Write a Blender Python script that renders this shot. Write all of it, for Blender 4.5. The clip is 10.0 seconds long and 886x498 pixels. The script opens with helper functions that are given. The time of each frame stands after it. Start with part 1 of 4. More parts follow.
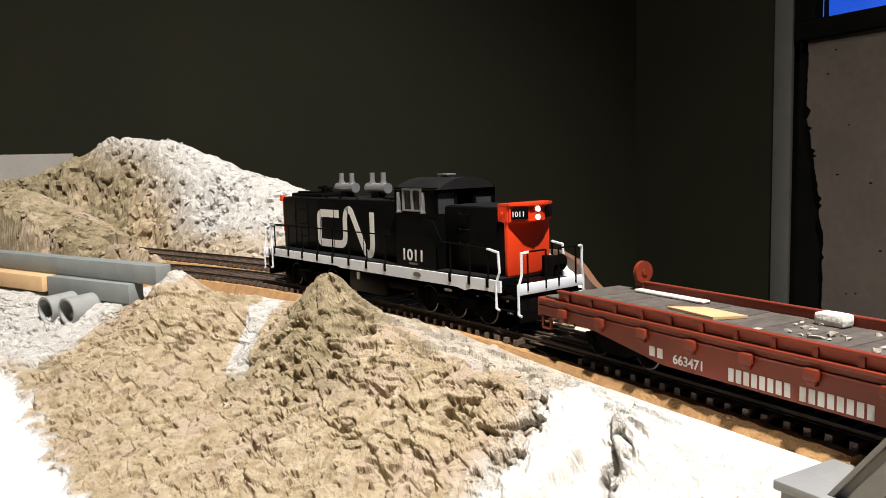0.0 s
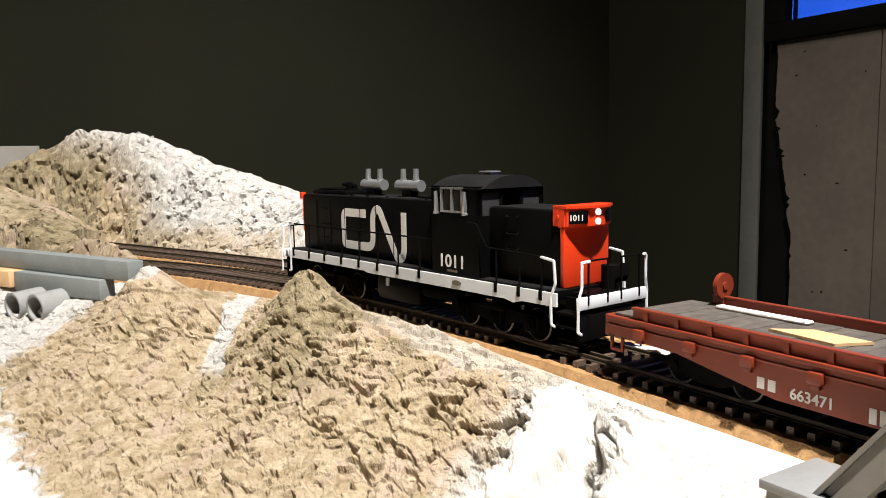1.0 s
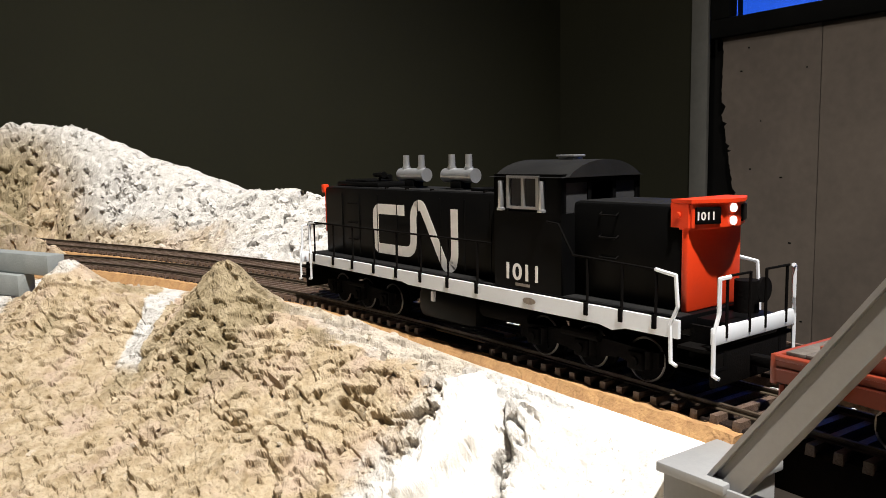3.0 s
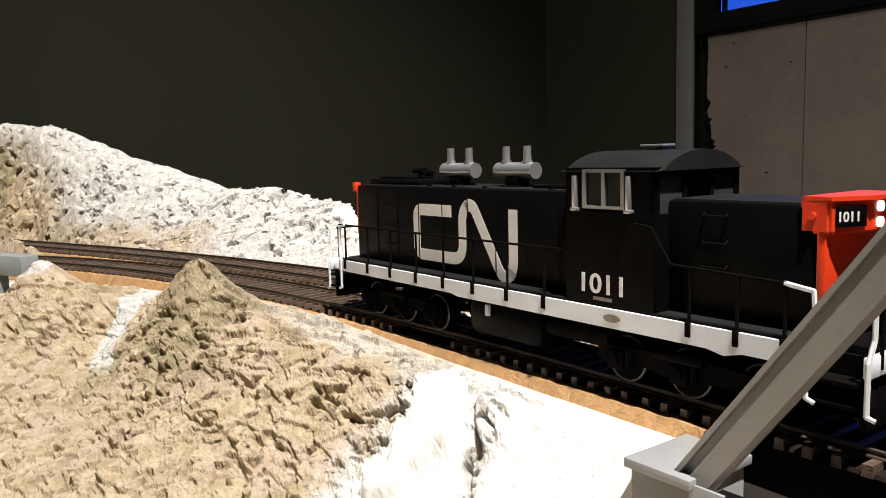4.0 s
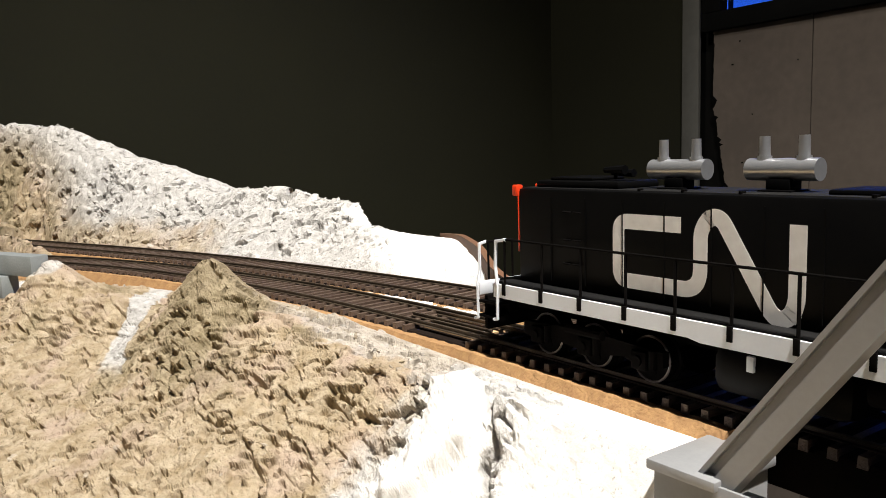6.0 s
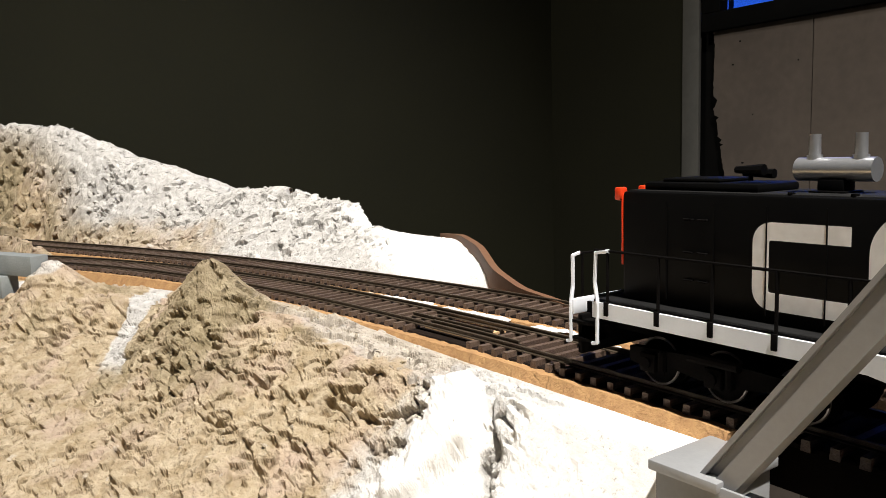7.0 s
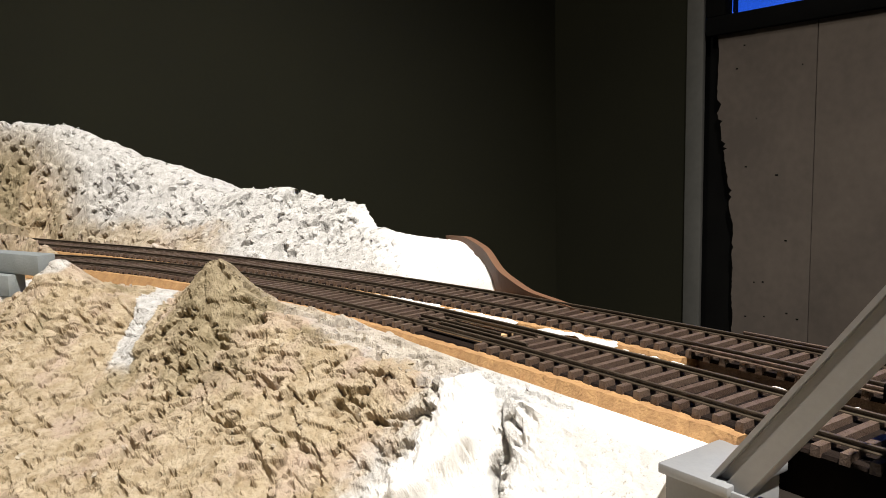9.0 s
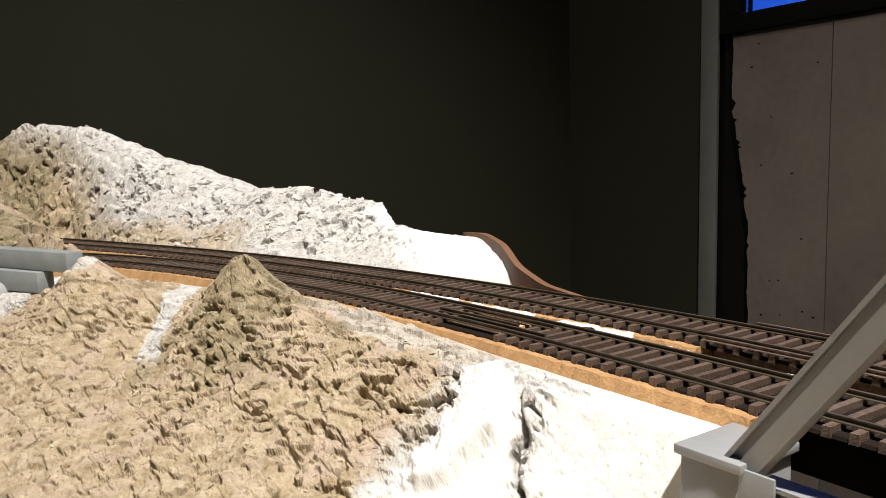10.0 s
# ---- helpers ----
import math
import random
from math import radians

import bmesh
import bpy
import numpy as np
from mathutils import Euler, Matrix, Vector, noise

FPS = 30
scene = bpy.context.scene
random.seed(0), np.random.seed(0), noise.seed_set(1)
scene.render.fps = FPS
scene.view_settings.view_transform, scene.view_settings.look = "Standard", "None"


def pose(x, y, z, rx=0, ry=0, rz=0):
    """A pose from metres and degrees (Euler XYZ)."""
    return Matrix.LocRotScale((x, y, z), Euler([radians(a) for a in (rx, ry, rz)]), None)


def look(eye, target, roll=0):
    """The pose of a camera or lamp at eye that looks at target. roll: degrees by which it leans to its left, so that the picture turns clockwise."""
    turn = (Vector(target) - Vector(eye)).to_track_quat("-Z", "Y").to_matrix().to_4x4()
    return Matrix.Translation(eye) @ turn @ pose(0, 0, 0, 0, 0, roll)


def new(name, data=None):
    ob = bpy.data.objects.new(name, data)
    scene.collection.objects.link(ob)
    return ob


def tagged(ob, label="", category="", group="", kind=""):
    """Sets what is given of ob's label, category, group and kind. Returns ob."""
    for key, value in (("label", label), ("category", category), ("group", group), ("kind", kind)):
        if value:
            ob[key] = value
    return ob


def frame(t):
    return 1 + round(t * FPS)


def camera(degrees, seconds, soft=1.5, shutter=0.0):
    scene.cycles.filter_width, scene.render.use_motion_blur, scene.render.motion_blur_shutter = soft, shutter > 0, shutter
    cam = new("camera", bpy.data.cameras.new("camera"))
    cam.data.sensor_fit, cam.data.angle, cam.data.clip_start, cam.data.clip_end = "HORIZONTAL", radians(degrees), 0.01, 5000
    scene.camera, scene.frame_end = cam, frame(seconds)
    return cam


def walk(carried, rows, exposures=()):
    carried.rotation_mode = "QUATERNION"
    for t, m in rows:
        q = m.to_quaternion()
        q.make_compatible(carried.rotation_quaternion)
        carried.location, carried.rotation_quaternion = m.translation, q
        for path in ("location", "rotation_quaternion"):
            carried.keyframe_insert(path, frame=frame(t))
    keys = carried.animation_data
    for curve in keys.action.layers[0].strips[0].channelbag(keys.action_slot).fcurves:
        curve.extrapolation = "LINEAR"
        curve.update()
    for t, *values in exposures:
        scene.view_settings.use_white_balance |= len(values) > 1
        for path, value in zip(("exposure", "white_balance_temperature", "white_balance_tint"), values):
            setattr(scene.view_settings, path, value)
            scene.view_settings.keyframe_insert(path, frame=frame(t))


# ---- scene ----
cam = camera(59.1, 10.0, soft=0.9)
PATH = [
    (0, (-0.01069, -0.01125, 0.05893), (-0.27854, 1.95831, -0.16267), -1.58),
    (0.5, (-0.01439, -0.01112, 0.05922), (-0.24608, 1.96273, -0.16487), -1.04),
    (1, (-0.01459, -0.01007, 0.05930), (-0.20689, 1.96701, -0.17347), -1.00),
    (1.5, (-0.01000, -0.00776, 0.05725), (-0.16204, 1.97234, -0.17957), -0.87),
    (2, (-0.00667, -0.00663, 0.05670), (-0.13942, 1.97452, -0.18296), -0.73),
    (2.5, (-0.00444, -0.00542, 0.05589), (-0.11897, 1.97710, -0.18180), -0.80),
    (4, (0.00443, -0.00072, 0.05336), (-0.06797, 1.98332, -0.18815), -1.55),
    (4.5, (0.00460, 0.00013, 0.05370), (-0.07349, 1.98381, -0.18902), -1.69),
    (5, (0.00328, 0.00050, 0.05357), (-0.07658, 1.98418, -0.18857), -1.65),
    (5.5, (0.00124, 0.00014, 0.05359), (-0.07891, 1.98348, -0.19122), -1.68),
    (7, (0.00080, 0.00086, 0.05345), (-0.07931, 1.98429, -0.19069), -1.66),
    (7.5, (-0.00053, 0.00056, 0.05528), (-0.07778, 1.98407, -0.18911), -1.59),
    (8, (0.00048, 0.00131, 0.05404), (-0.07665, 1.98416, -0.19575), -1.68),
    (8.5, (-0.00030, 0.00101, 0.05294), (-0.07999, 1.98427, -0.19264), -1.39),
    (9, (-0.00137, -0.00013, 0.05394), (-0.08463, 1.98359, -0.18667), -1.23),
    (9.5, (0.00088, -0.00097, 0.05359), (-0.09121, 1.98272, -0.18409), -1.40),
    (10, (-0.00292, -0.00713, 0.05249), (-0.12143, 1.97527, -0.18424), -1.53),
]
walk(cam, [(t, look(eye, target, lean)) for t, eye, target, lean in PATH],
     exposures=[(0.0, 0.03), (0.7, 0.16), (2.5, 0.11), (4.5, 0.09), (5.5, 0.03), (7.0, -0.04), (10.0, -0.06)])


# ---- light ----
world = bpy.data.worlds.new("room_air")
world.use_nodes = True
scene.world = world
world.node_tree.nodes["Background"].inputs[0].default_value = (0.9, 0.95, 1.0, 1)
world.node_tree.nodes["Background"].inputs[1].default_value = 0.004


def spot_lamp(name, eye, target, watts, colour, angle, blend, radius):
    data = bpy.data.lights.new(name, "SPOT")
    data.energy, data.color, data.spot_size, data.spot_blend, data.shadow_soft_size = watts, colour, radians(angle), blend, radius
    lamp = new(name, data)
    lamp.matrix_world = look(eye, target)
    return lamp


spot_lamp("workshop_lamp", (0.20, -0.20, 1.15), (-0.09, 0.32, 0.0), 156.0, (1.0, 0.95, 0.88), 75, 0.85, 0.018)
spot_lamp("ceiling_lamp", (-0.50, 0.20, 1.05), (0.24, 1.00, 0.10), 27.0, (1.0, 0.93, 0.82), 68, 0.9, 0.05)

# ---- materials ----


def material(name, base, second=None, rough=0.6, metal=0.0, scale=60.0, bump=0.0, fine=600.0, amount=0.5, coat=0.0, glow=None, spec=0.5):
    """Principled surface: two tones mixed by broad and fine noise, relief from the fine noise."""
    m = bpy.data.materials.new(name)
    m.use_nodes = True
    nt = m.node_tree
    bsdf = nt.nodes["Principled BSDF"]
    bsdf.inputs["Roughness"].default_value = rough
    bsdf.inputs["Metallic"].default_value = metal
    bsdf.inputs["Coat Weight"].default_value = coat
    bsdf.inputs["Specular IOR Level"].default_value = spec
    second = second or tuple(c * 0.8 for c in base)
    coord = nt.nodes.new("ShaderNodeTexCoord")
    info = nt.nodes.new("ShaderNodeObjectInfo")
    broad = nt.nodes.new("ShaderNodeTexNoise")
    broad.inputs["Scale"].default_value = scale
    broad.inputs["Detail"].default_value = 5
    small = nt.nodes.new("ShaderNodeTexNoise")
    small.inputs["Scale"].default_value = fine
    small.inputs["Detail"].default_value = 4
    for n in (broad, small):
        nt.links.new(coord.outputs["Object"], n.inputs["Vector"])
    add = nt.nodes.new("ShaderNodeMath")
    add.operation = "ADD"
    half = nt.nodes.new("ShaderNodeMath")
    half.operation = "MULTIPLY"
    half.inputs[1].default_value = 0.5
    nt.links.new(small.outputs["Fac"], half.inputs[0])
    nt.links.new(broad.outputs["Fac"], add.inputs[0])
    nt.links.new(half.outputs[0], add.inputs[1])
    vary = nt.nodes.new("ShaderNodeMath")
    vary.operation = "MULTIPLY_ADD"
    vary.inputs[1].default_value = 0.25
    nt.links.new(info.outputs["Random"], vary.inputs[0])
    nt.links.new(add.outputs[0], vary.inputs[2])
    ramp = nt.nodes.new("ShaderNodeMapRange")
    ramp.inputs[1].default_value = 0.55
    ramp.inputs[2].default_value = 1.15
    ramp.inputs[3].default_value = 0.0
    ramp.inputs[4].default_value = min(1.0, amount * 2)
    nt.links.new(vary.outputs[0], ramp.inputs[0])
    mix = nt.nodes.new("ShaderNodeMix")
    mix.data_type = "RGBA"
    mix.inputs[6].default_value = (*base, 1)
    mix.inputs[7].default_value = (*second, 1)
    nt.links.new(ramp.outputs[0], mix.inputs[0])
    nt.links.new(mix.outputs[2], bsdf.inputs["Base Color"])
    if bump:
        b = nt.nodes.new("ShaderNodeBump")
        b.inputs["Strength"].default_value = bump
        b.inputs["Distance"].default_value = 0.0006
        nt.links.new(small.outputs["Fac"], b.inputs["Height"])
        nt.links.new(b.outputs[0], bsdf.inputs["Normal"])
    if glow:
        bsdf.inputs["Emission Color"].default_value = (*glow[:3], 1)
        bsdf.inputs["Emission Strength"].default_value = glow[3]
    return m


def scenery_material(name):
    """Plaster scenery: white plaster, tan and olive washes laid on in patches (held in the mesh's 'wash' layer)."""
    m = bpy.data.materials.new(name)
    m.use_nodes = True
    nt = m.node_tree
    bsdf = nt.nodes["Principled BSDF"]
    bsdf.inputs["Roughness"].default_value = 0.93
    bsdf.inputs["Specular IOR Level"].default_value = 0.15
    wash = nt.nodes.new("ShaderNodeVertexColor")
    wash.layer_name = "wash"
    sep = nt.nodes.new("ShaderNodeSeparateColor")
    nt.links.new(wash.outputs["Color"], sep.inputs[0])
    coord = nt.nodes.new("ShaderNodeTexCoord")

    def noise_node(scale, detail, rough):
        n = nt.nodes.new("ShaderNodeTexNoise")
        n.inputs["Scale"].default_value, n.inputs["Detail"].default_value, n.inputs["Roughness"].default_value = scale, detail, rough
        nt.links.new(coord.outputs["Object"], n.inputs["Vector"])
        return n

    def mix_node(fac, a, b):
        n = nt.nodes.new("ShaderNodeMix")
        n.data_type = "RGBA"
        for slot, value in ((0, fac), (6, a), (7, b)):
            if isinstance(value, tuple):
                n.inputs[slot].default_value = (*value, 1)
            else:
                nt.links.new(value, n.inputs[slot])
        return n.outputs[2]

    def span(value, low, high):
        n = nt.nodes.new("ShaderNodeMapRange")
        n.inputs[1].default_value, n.inputs[2].default_value = low, high
        nt.links.new(value, n.inputs[0])
        return n.outputs[0]

    broad, middle, fine = noise_node(45, 4, 0.6), noise_node(170, 5, 0.65), noise_node(900, 5, 0.7)
    tan = mix_node(span(middle.outputs["Fac"], 0.36, 0.66), (0.35, 0.272, 0.168), (0.53, 0.440, 0.318))
    tan = mix_node(span(broad.outputs["Fac"], 0.5, 0.68), tan, (0.47, 0.37, 0.29))
    olive = mix_node(span(middle.outputs["Fac"], 0.38, 0.62), (0.21, 0.17, 0.10), (0.36, 0.30, 0.195))
    white = mix_node(span(middle.outputs["Fac"], 0.35, 0.7), (0.46, 0.445, 0.425), (0.67, 0.655, 0.635))
    clean = mix_node(span(fine.outputs["Fac"], 0.3, 0.7), (0.80, 0.79, 0.77), (0.84, 0.835, 0.82))
    c = mix_node(sep.outputs[2], white, clean)
    c = mix_node(sep.outputs[0], c, tan)
    c = mix_node(sep.outputs[1], c, olive)
    # Dark speckles multiplied into the colour stand for the shade in small crevices.
    crevice_shade = mix_node(span(fine.outputs["Fac"], 0.28, 0.42), (0.24, 0.19, 0.13), (1.0, 1.0, 1.0))
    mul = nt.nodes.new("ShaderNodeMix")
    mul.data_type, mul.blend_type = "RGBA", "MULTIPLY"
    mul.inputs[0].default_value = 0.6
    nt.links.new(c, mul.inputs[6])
    nt.links.new(crevice_shade, mul.inputs[7])
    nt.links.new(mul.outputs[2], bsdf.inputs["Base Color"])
    b = nt.nodes.new("ShaderNodeBump")
    b.inputs["Strength"].default_value, b.inputs["Distance"].default_value = 0.8, 0.0009
    nt.links.new(span(sep.outputs[2], 1.25, 0.0), b.inputs["Strength"])
    both = nt.nodes.new("ShaderNodeMath")
    both.operation = "ADD"
    nt.links.new(middle.outputs["Fac"], both.inputs[0])
    nt.links.new(fine.outputs["Fac"], both.inputs[1])
    nt.links.new(both.outputs[0], b.inputs["Height"])
    nt.links.new(b.outputs[0], bsdf.inputs["Normal"])
    return m


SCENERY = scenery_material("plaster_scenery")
WALL = material("olive_wall_paint", (0.0132, 0.0131, 0.0060), (0.0098, 0.0098, 0.0047), rough=0.85, scale=6, fine=160, bump=0.15, spec=0.2)
POST = material("grey_post_paint", (0.10, 0.098, 0.09), (0.07, 0.069, 0.063), rough=0.7, scale=12, fine=120, bump=0.1)
PANEL = material("bare_panel", (0.130, 0.104, 0.085), (0.082, 0.066, 0.055), rough=0.85, scale=9, fine=90, bump=0.2)
BLACK_GAP = material("black_paint", (0.003, 0.003, 0.003), (0.006, 0.006, 0.0055), rough=0.95, scale=20, spec=0.05)
ROOM = material("room_paint", (0.10, 0.09, 0.075), (0.08, 0.072, 0.06), rough=0.8, scale=3)
CEILING = material("ceiling_paint", (0.3, 0.28, 0.25), (0.26, 0.24, 0.21), rough=0.9, scale=3)
CONCRETE = material("floor_concrete", (0.12, 0.115, 0.105), (0.09, 0.085, 0.08), rough=0.9, scale=4, fine=40)
DUSK = material("dusk_sky", (0.01, 0.03, 0.2), rough=1.0, glow=(0.02, 0.12, 0.85, 1.0))
CORK = material("cork", (0.46, 0.27, 0.115), (0.27, 0.14, 0.06), rough=0.9, scale=250, fine=1400, bump=0.8, amount=0.6)
PLYWOOD = material("plywood", (0.60, 0.47, 0.31), (0.48, 0.36, 0.22), rough=0.8, scale=40, fine=300, bump=0.2)
HARDBOARD = material("hardboard", (0.17, 0.085, 0.045), (0.13, 0.062, 0.032), rough=0.6, scale=60, fine=500, bump=0.2)
TIE = material("brown_plastic_tie", (0.045, 0.024, 0.016), (0.150, 0.105, 0.078), rough=0.5, scale=500, fine=2500, bump=0.5)
TIE_GAP = material("dark_tie_gap", (0.009, 0.006, 0.005), (0.018, 0.012, 0.009), rough=0.9, scale=500, fine=2500, bump=0.4, spec=0.1)
RAIL = material("weathered_rail", (0.045, 0.030, 0.020), (0.085, 0.066, 0.045), rough=0.5, metal=0.25, scale=160, fine=1600, bump=0.2)
GREY = material("grey_plastic", (0.285, 0.292, 0.30), (0.235, 0.24, 0.248), rough=0.45, scale=60, fine=900, bump=0.08)
WOODGREY = material("grey_painted_wood", (0.25, 0.27, 0.27), (0.19, 0.21, 0.21), rough=0.7, scale=90, fine=900, bump=0.35)
PIPE = material("grey_pipe", (0.34, 0.345, 0.345), (0.26, 0.265, 0.265), rough=0.6, scale=120, fine=900, bump=0.2)
LOCO_BLACK = material("satin_black_paint", (0.0022, 0.0022, 0.0025), (0.004, 0.004, 0.004), rough=0.36, scale=90, fine=1500, bump=0.03, spec=0.05)
# Paler black for upward faces: dust plus light from above, in the colour.
LOCO_ROOF = material("dusty_top_lit_black", (0.006, 0.006, 0.0065), (0.014, 0.014, 0.014), rough=0.6, scale=140, fine=1800, bump=0.1, spec=0.2)
UNDER = material("underframe_black", (0.0024, 0.0023, 0.0022), (0.005, 0.0042, 0.004), rough=0.85, scale=300, fine=2000, bump=0.2, spec=0.04)
LOCO_WHITE = material("white_lacquer", (0.76, 0.80, 0.85), (0.69, 0.72, 0.77), rough=0.4, scale=120, fine=1500)
LOCO_RED = material("orange_red_lacquer", (0.78, 0.055, 0.012), (0.70, 0.045, 0.010), rough=0.35, scale=90, fine=1500)
SILVER = material("silver_lacquer", (0.60, 0.61, 0.63), (0.50, 0.51, 0.53), rough=0.3, metal=0.75, scale=200, fine=1500)
GLASS = material("dark_window", (0.03, 0.031, 0.034), (0.045, 0.045, 0.048), rough=0.06, scale=50, spec=0.6)
LAMP_GLOW = material("headlight_glow", (0.9, 0.9, 0.85), rough=0.2, glow=(1.0, 0.93, 0.82, 1.2))
CAR_RED = material("oxide_red_plastic", (0.24, 0.036, 0.014), (0.19, 0.028, 0.011), rough=0.5, scale=150, fine=1500, bump=0.08)
CAR_DECK = material("weathered_deck", (0.125, 0.108, 0.092), (0.06, 0.05, 0.044), rough=0.8, scale=300, fine=1500, bump=0.3)
LETTER = material("white_lettering", (0.82, 0.81, 0.79), (0.70, 0.68, 0.66), rough=0.6, scale=400)
STEEL = material("worn_steel", (0.30, 0.28, 0.26), (0.18, 0.16, 0.15), rough=0.35, metal=0.8, scale=300)
PANE = bpy.data.materials.new("window_glass")
PANE.use_nodes = True
PANE.node_tree.nodes["Principled BSDF"].inputs["Transmission Weight"].default_value = 1.0
PANE.node_tree.nodes["Principled BSDF"].inputs["Roughness"].default_value = 0.02
RUBBLE = material("mixed_rubble", (0.14, 0.10, 0.075), (0.62, 0.58, 0.52), rough=0.9, scale=220, fine=900, bump=0.4, amount=0.7)
BOARD = material("pale_board", (0.36, 0.34, 0.30), (0.30, 0.28, 0.25), rough=0.8, scale=20, fine=200)
BALSA = material("bare_wood", (0.66, 0.44, 0.24), (0.55, 0.35, 0.18), rough=0.7, scale=120, fine=700, bump=0.2)

# ---- mesh helpers (lengths in millimetres) ----
MM = 0.001


def box(bm, x0, x1, y0, y1, z0, z1, bevel=0.0):
    made = bmesh.ops.create_cube(bm, size=1.0, matrix=Matrix.LocRotScale(((x0 + x1) / 2 * MM, (y0 + y1) / 2 * MM, (z0 + z1) / 2 * MM), None, (abs(x1 - x0) * MM, abs(y1 - y0) * MM, abs(z1 - z0) * MM)))
    if bevel:
        edges = list({e for v in made["verts"] for e in v.link_edges})
        bmesh.ops.bevel(bm, geom=edges, offset=bevel * MM, segments=2, affect="EDGES", profile=0.5)
    return bm


def rod(bm, a, b, r, seg=10, r2=None):
    a, b = Vector(a) * MM, Vector(b) * MM
    turn = (b - a).to_track_quat("Z", "Y").to_matrix().to_4x4()
    bmesh.ops.create_cone(bm, cap_ends=True, segments=seg, radius1=r * MM, radius2=(r if r2 is None else r2) * MM, depth=(b - a).length, matrix=Matrix.Translation((a + b) / 2) @ turn)
    return bm


def wire(bm, points, r, seg=6):
    for a, b in zip(points, points[1:]):
        rod(bm, a, b, r, seg)
    for p in points[1:-1]:
        bmesh.ops.create_icosphere(bm, subdivisions=1, radius=r * MM * 1.02, matrix=Matrix.Translation(Vector(p) * MM))
    return bm


def prism(bm, outline, axis, low, high):
    """A closed outline pushed along an axis: outline in the two other axes, in order."""
    def place(p, w):
        return {"x": (w, p[0], p[1]), "y": (p[0], w, p[1]), "z": (p[0], p[1], w)}[axis]
    a = [bm.verts.new(Vector(place(p, low)) * MM) for p in outline]
    b = [bm.verts.new(Vector(place(p, high)) * MM) for p in outline]
    n = len(outline)
    bm.faces.new(a)
    bm.faces.new(b[::-1])
    for i in range(n):
        bm.faces.new((a[i], b[i], b[(i + 1) % n], a[(i + 1) % n]))
    bmesh.ops.recalc_face_normals(bm, faces=bm.faces)
    return bm


def to_mesh(name, bm, mat, smooth=True):
    me = bpy.data.meshes.new(name)
    bm.normal_update()
    if smooth:
        for f in bm.faces:
            f.smooth = True
        for e in bm.edges:
            if len(e.link_faces) == 2 and e.calc_face_angle(0) > 0.6:
                e.smooth = False
    bm.to_mesh(me)
    bm.free()
    me.materials.append(mat)
    return me


def part(name, bm, mat, parent, label=""):
    ob = new(name, bm if isinstance(bm, bpy.types.Mesh) else to_mesh(name, bm, mat))
    ob.parent = parent
    return tagged(ob, label)


def B():
    return bmesh.new()


def mesh_from_grid(name, verts, cols, rows, keep, wash, mat):
    """A sheet of cols x rows points; faces whose four corners are kept; wash: colour layer."""
    idx = np.arange(cols * rows).reshape(rows, cols)
    quads = np.stack([idx[:-1, :-1], idx[:-1, 1:], idx[1:, 1:], idx[1:, :-1]], -1).reshape(-1, 4)
    quads = quads[keep.reshape(-1)[quads].all(1)]
    used = np.unique(quads)
    remap = np.zeros(cols * rows, int)
    remap[used] = np.arange(len(used))
    me = bpy.data.meshes.new(name)
    me.from_pydata(verts.reshape(-1, 3)[used], [], remap[quads])
    layer = me.color_attributes.new("wash", "FLOAT_COLOR", "POINT")
    rgba = np.ones((len(used), 4), np.float32)
    rgba[:, :3] = wash.reshape(-1, 3)[used]
    layer.data.foreach_set("color", rgba.ravel())
    me.polygons.foreach_set("use_smooth", np.zeros(len(me.polygons), bool))
    me.materials.append(mat)
    me.update()
    return new(name, me)


def lattice(ix, iy, seed):
    h = (ix * 374761393 + iy * 668265263 + seed * 974634777) & 0x7FFFFFFF
    h = ((h ^ (h >> 13)) * 1274126177) & 0x7FFFFFFF
    return ((h ^ (h >> 16)) & 0xFFFF) / 65535.0


def value_noise(x, y, seed):
    ix, iy = np.floor(x).astype(np.int64), np.floor(y).astype(np.int64)
    fx, fy = x - ix, y - iy
    fx, fy = fx * fx * (3 - 2 * fx), fy * fy * (3 - 2 * fy)
    a, b = lattice(ix, iy, seed), lattice(ix + 1, iy, seed)
    c, d = lattice(ix, iy + 1, seed), lattice(ix + 1, iy + 1, seed)
    return (a * (1 - fx) + b * fx) * (1 - fy) + (c * (1 - fx) + d * fx) * fy


def fbm(x, y, seed, octaves=4):
    total, amp = 0.0, 0.5
    for k in range(octaves):
        total = total + amp * value_noise(x * 2 ** k, y * 2 ** k, seed + k)
        amp *= 0.5
    return total


def cells(x, y, seed):
    """Gap to the border with the next of scattered points; for the nearest one its random number, and how far below it we are."""
    ix, iy = np.floor(x).astype(np.int64), np.floor(y).astype(np.int64)
    f1, f2, rnd, below = np.full(x.shape, 9.0), np.full(x.shape, 9.0), np.zeros(x.shape), np.zeros(x.shape)
    for dx in (-1, 0, 1):
        for dy in (-1, 0, 1):
            jx, jy = ix + dx, iy + dy
            ox, oy = jx + lattice(jx, jy, seed) - x, jy + lattice(jx, jy, seed + 7) - y
            d = np.hypot(ox, oy)
            near = d < f1
            f2 = np.where(near, f1, np.minimum(f2, d))
            rnd = np.where(near, lattice(jx, jy, seed + 3), rnd)
            below = np.where(near, oy, below)
            f1 = np.minimum(f1, d)
    return f2 - f1, rnd, below


def ease(v, low, high):
    t = np.clip((v - low) / (high - low), 0, 1)
    return t * t * (3 - 2 * t)


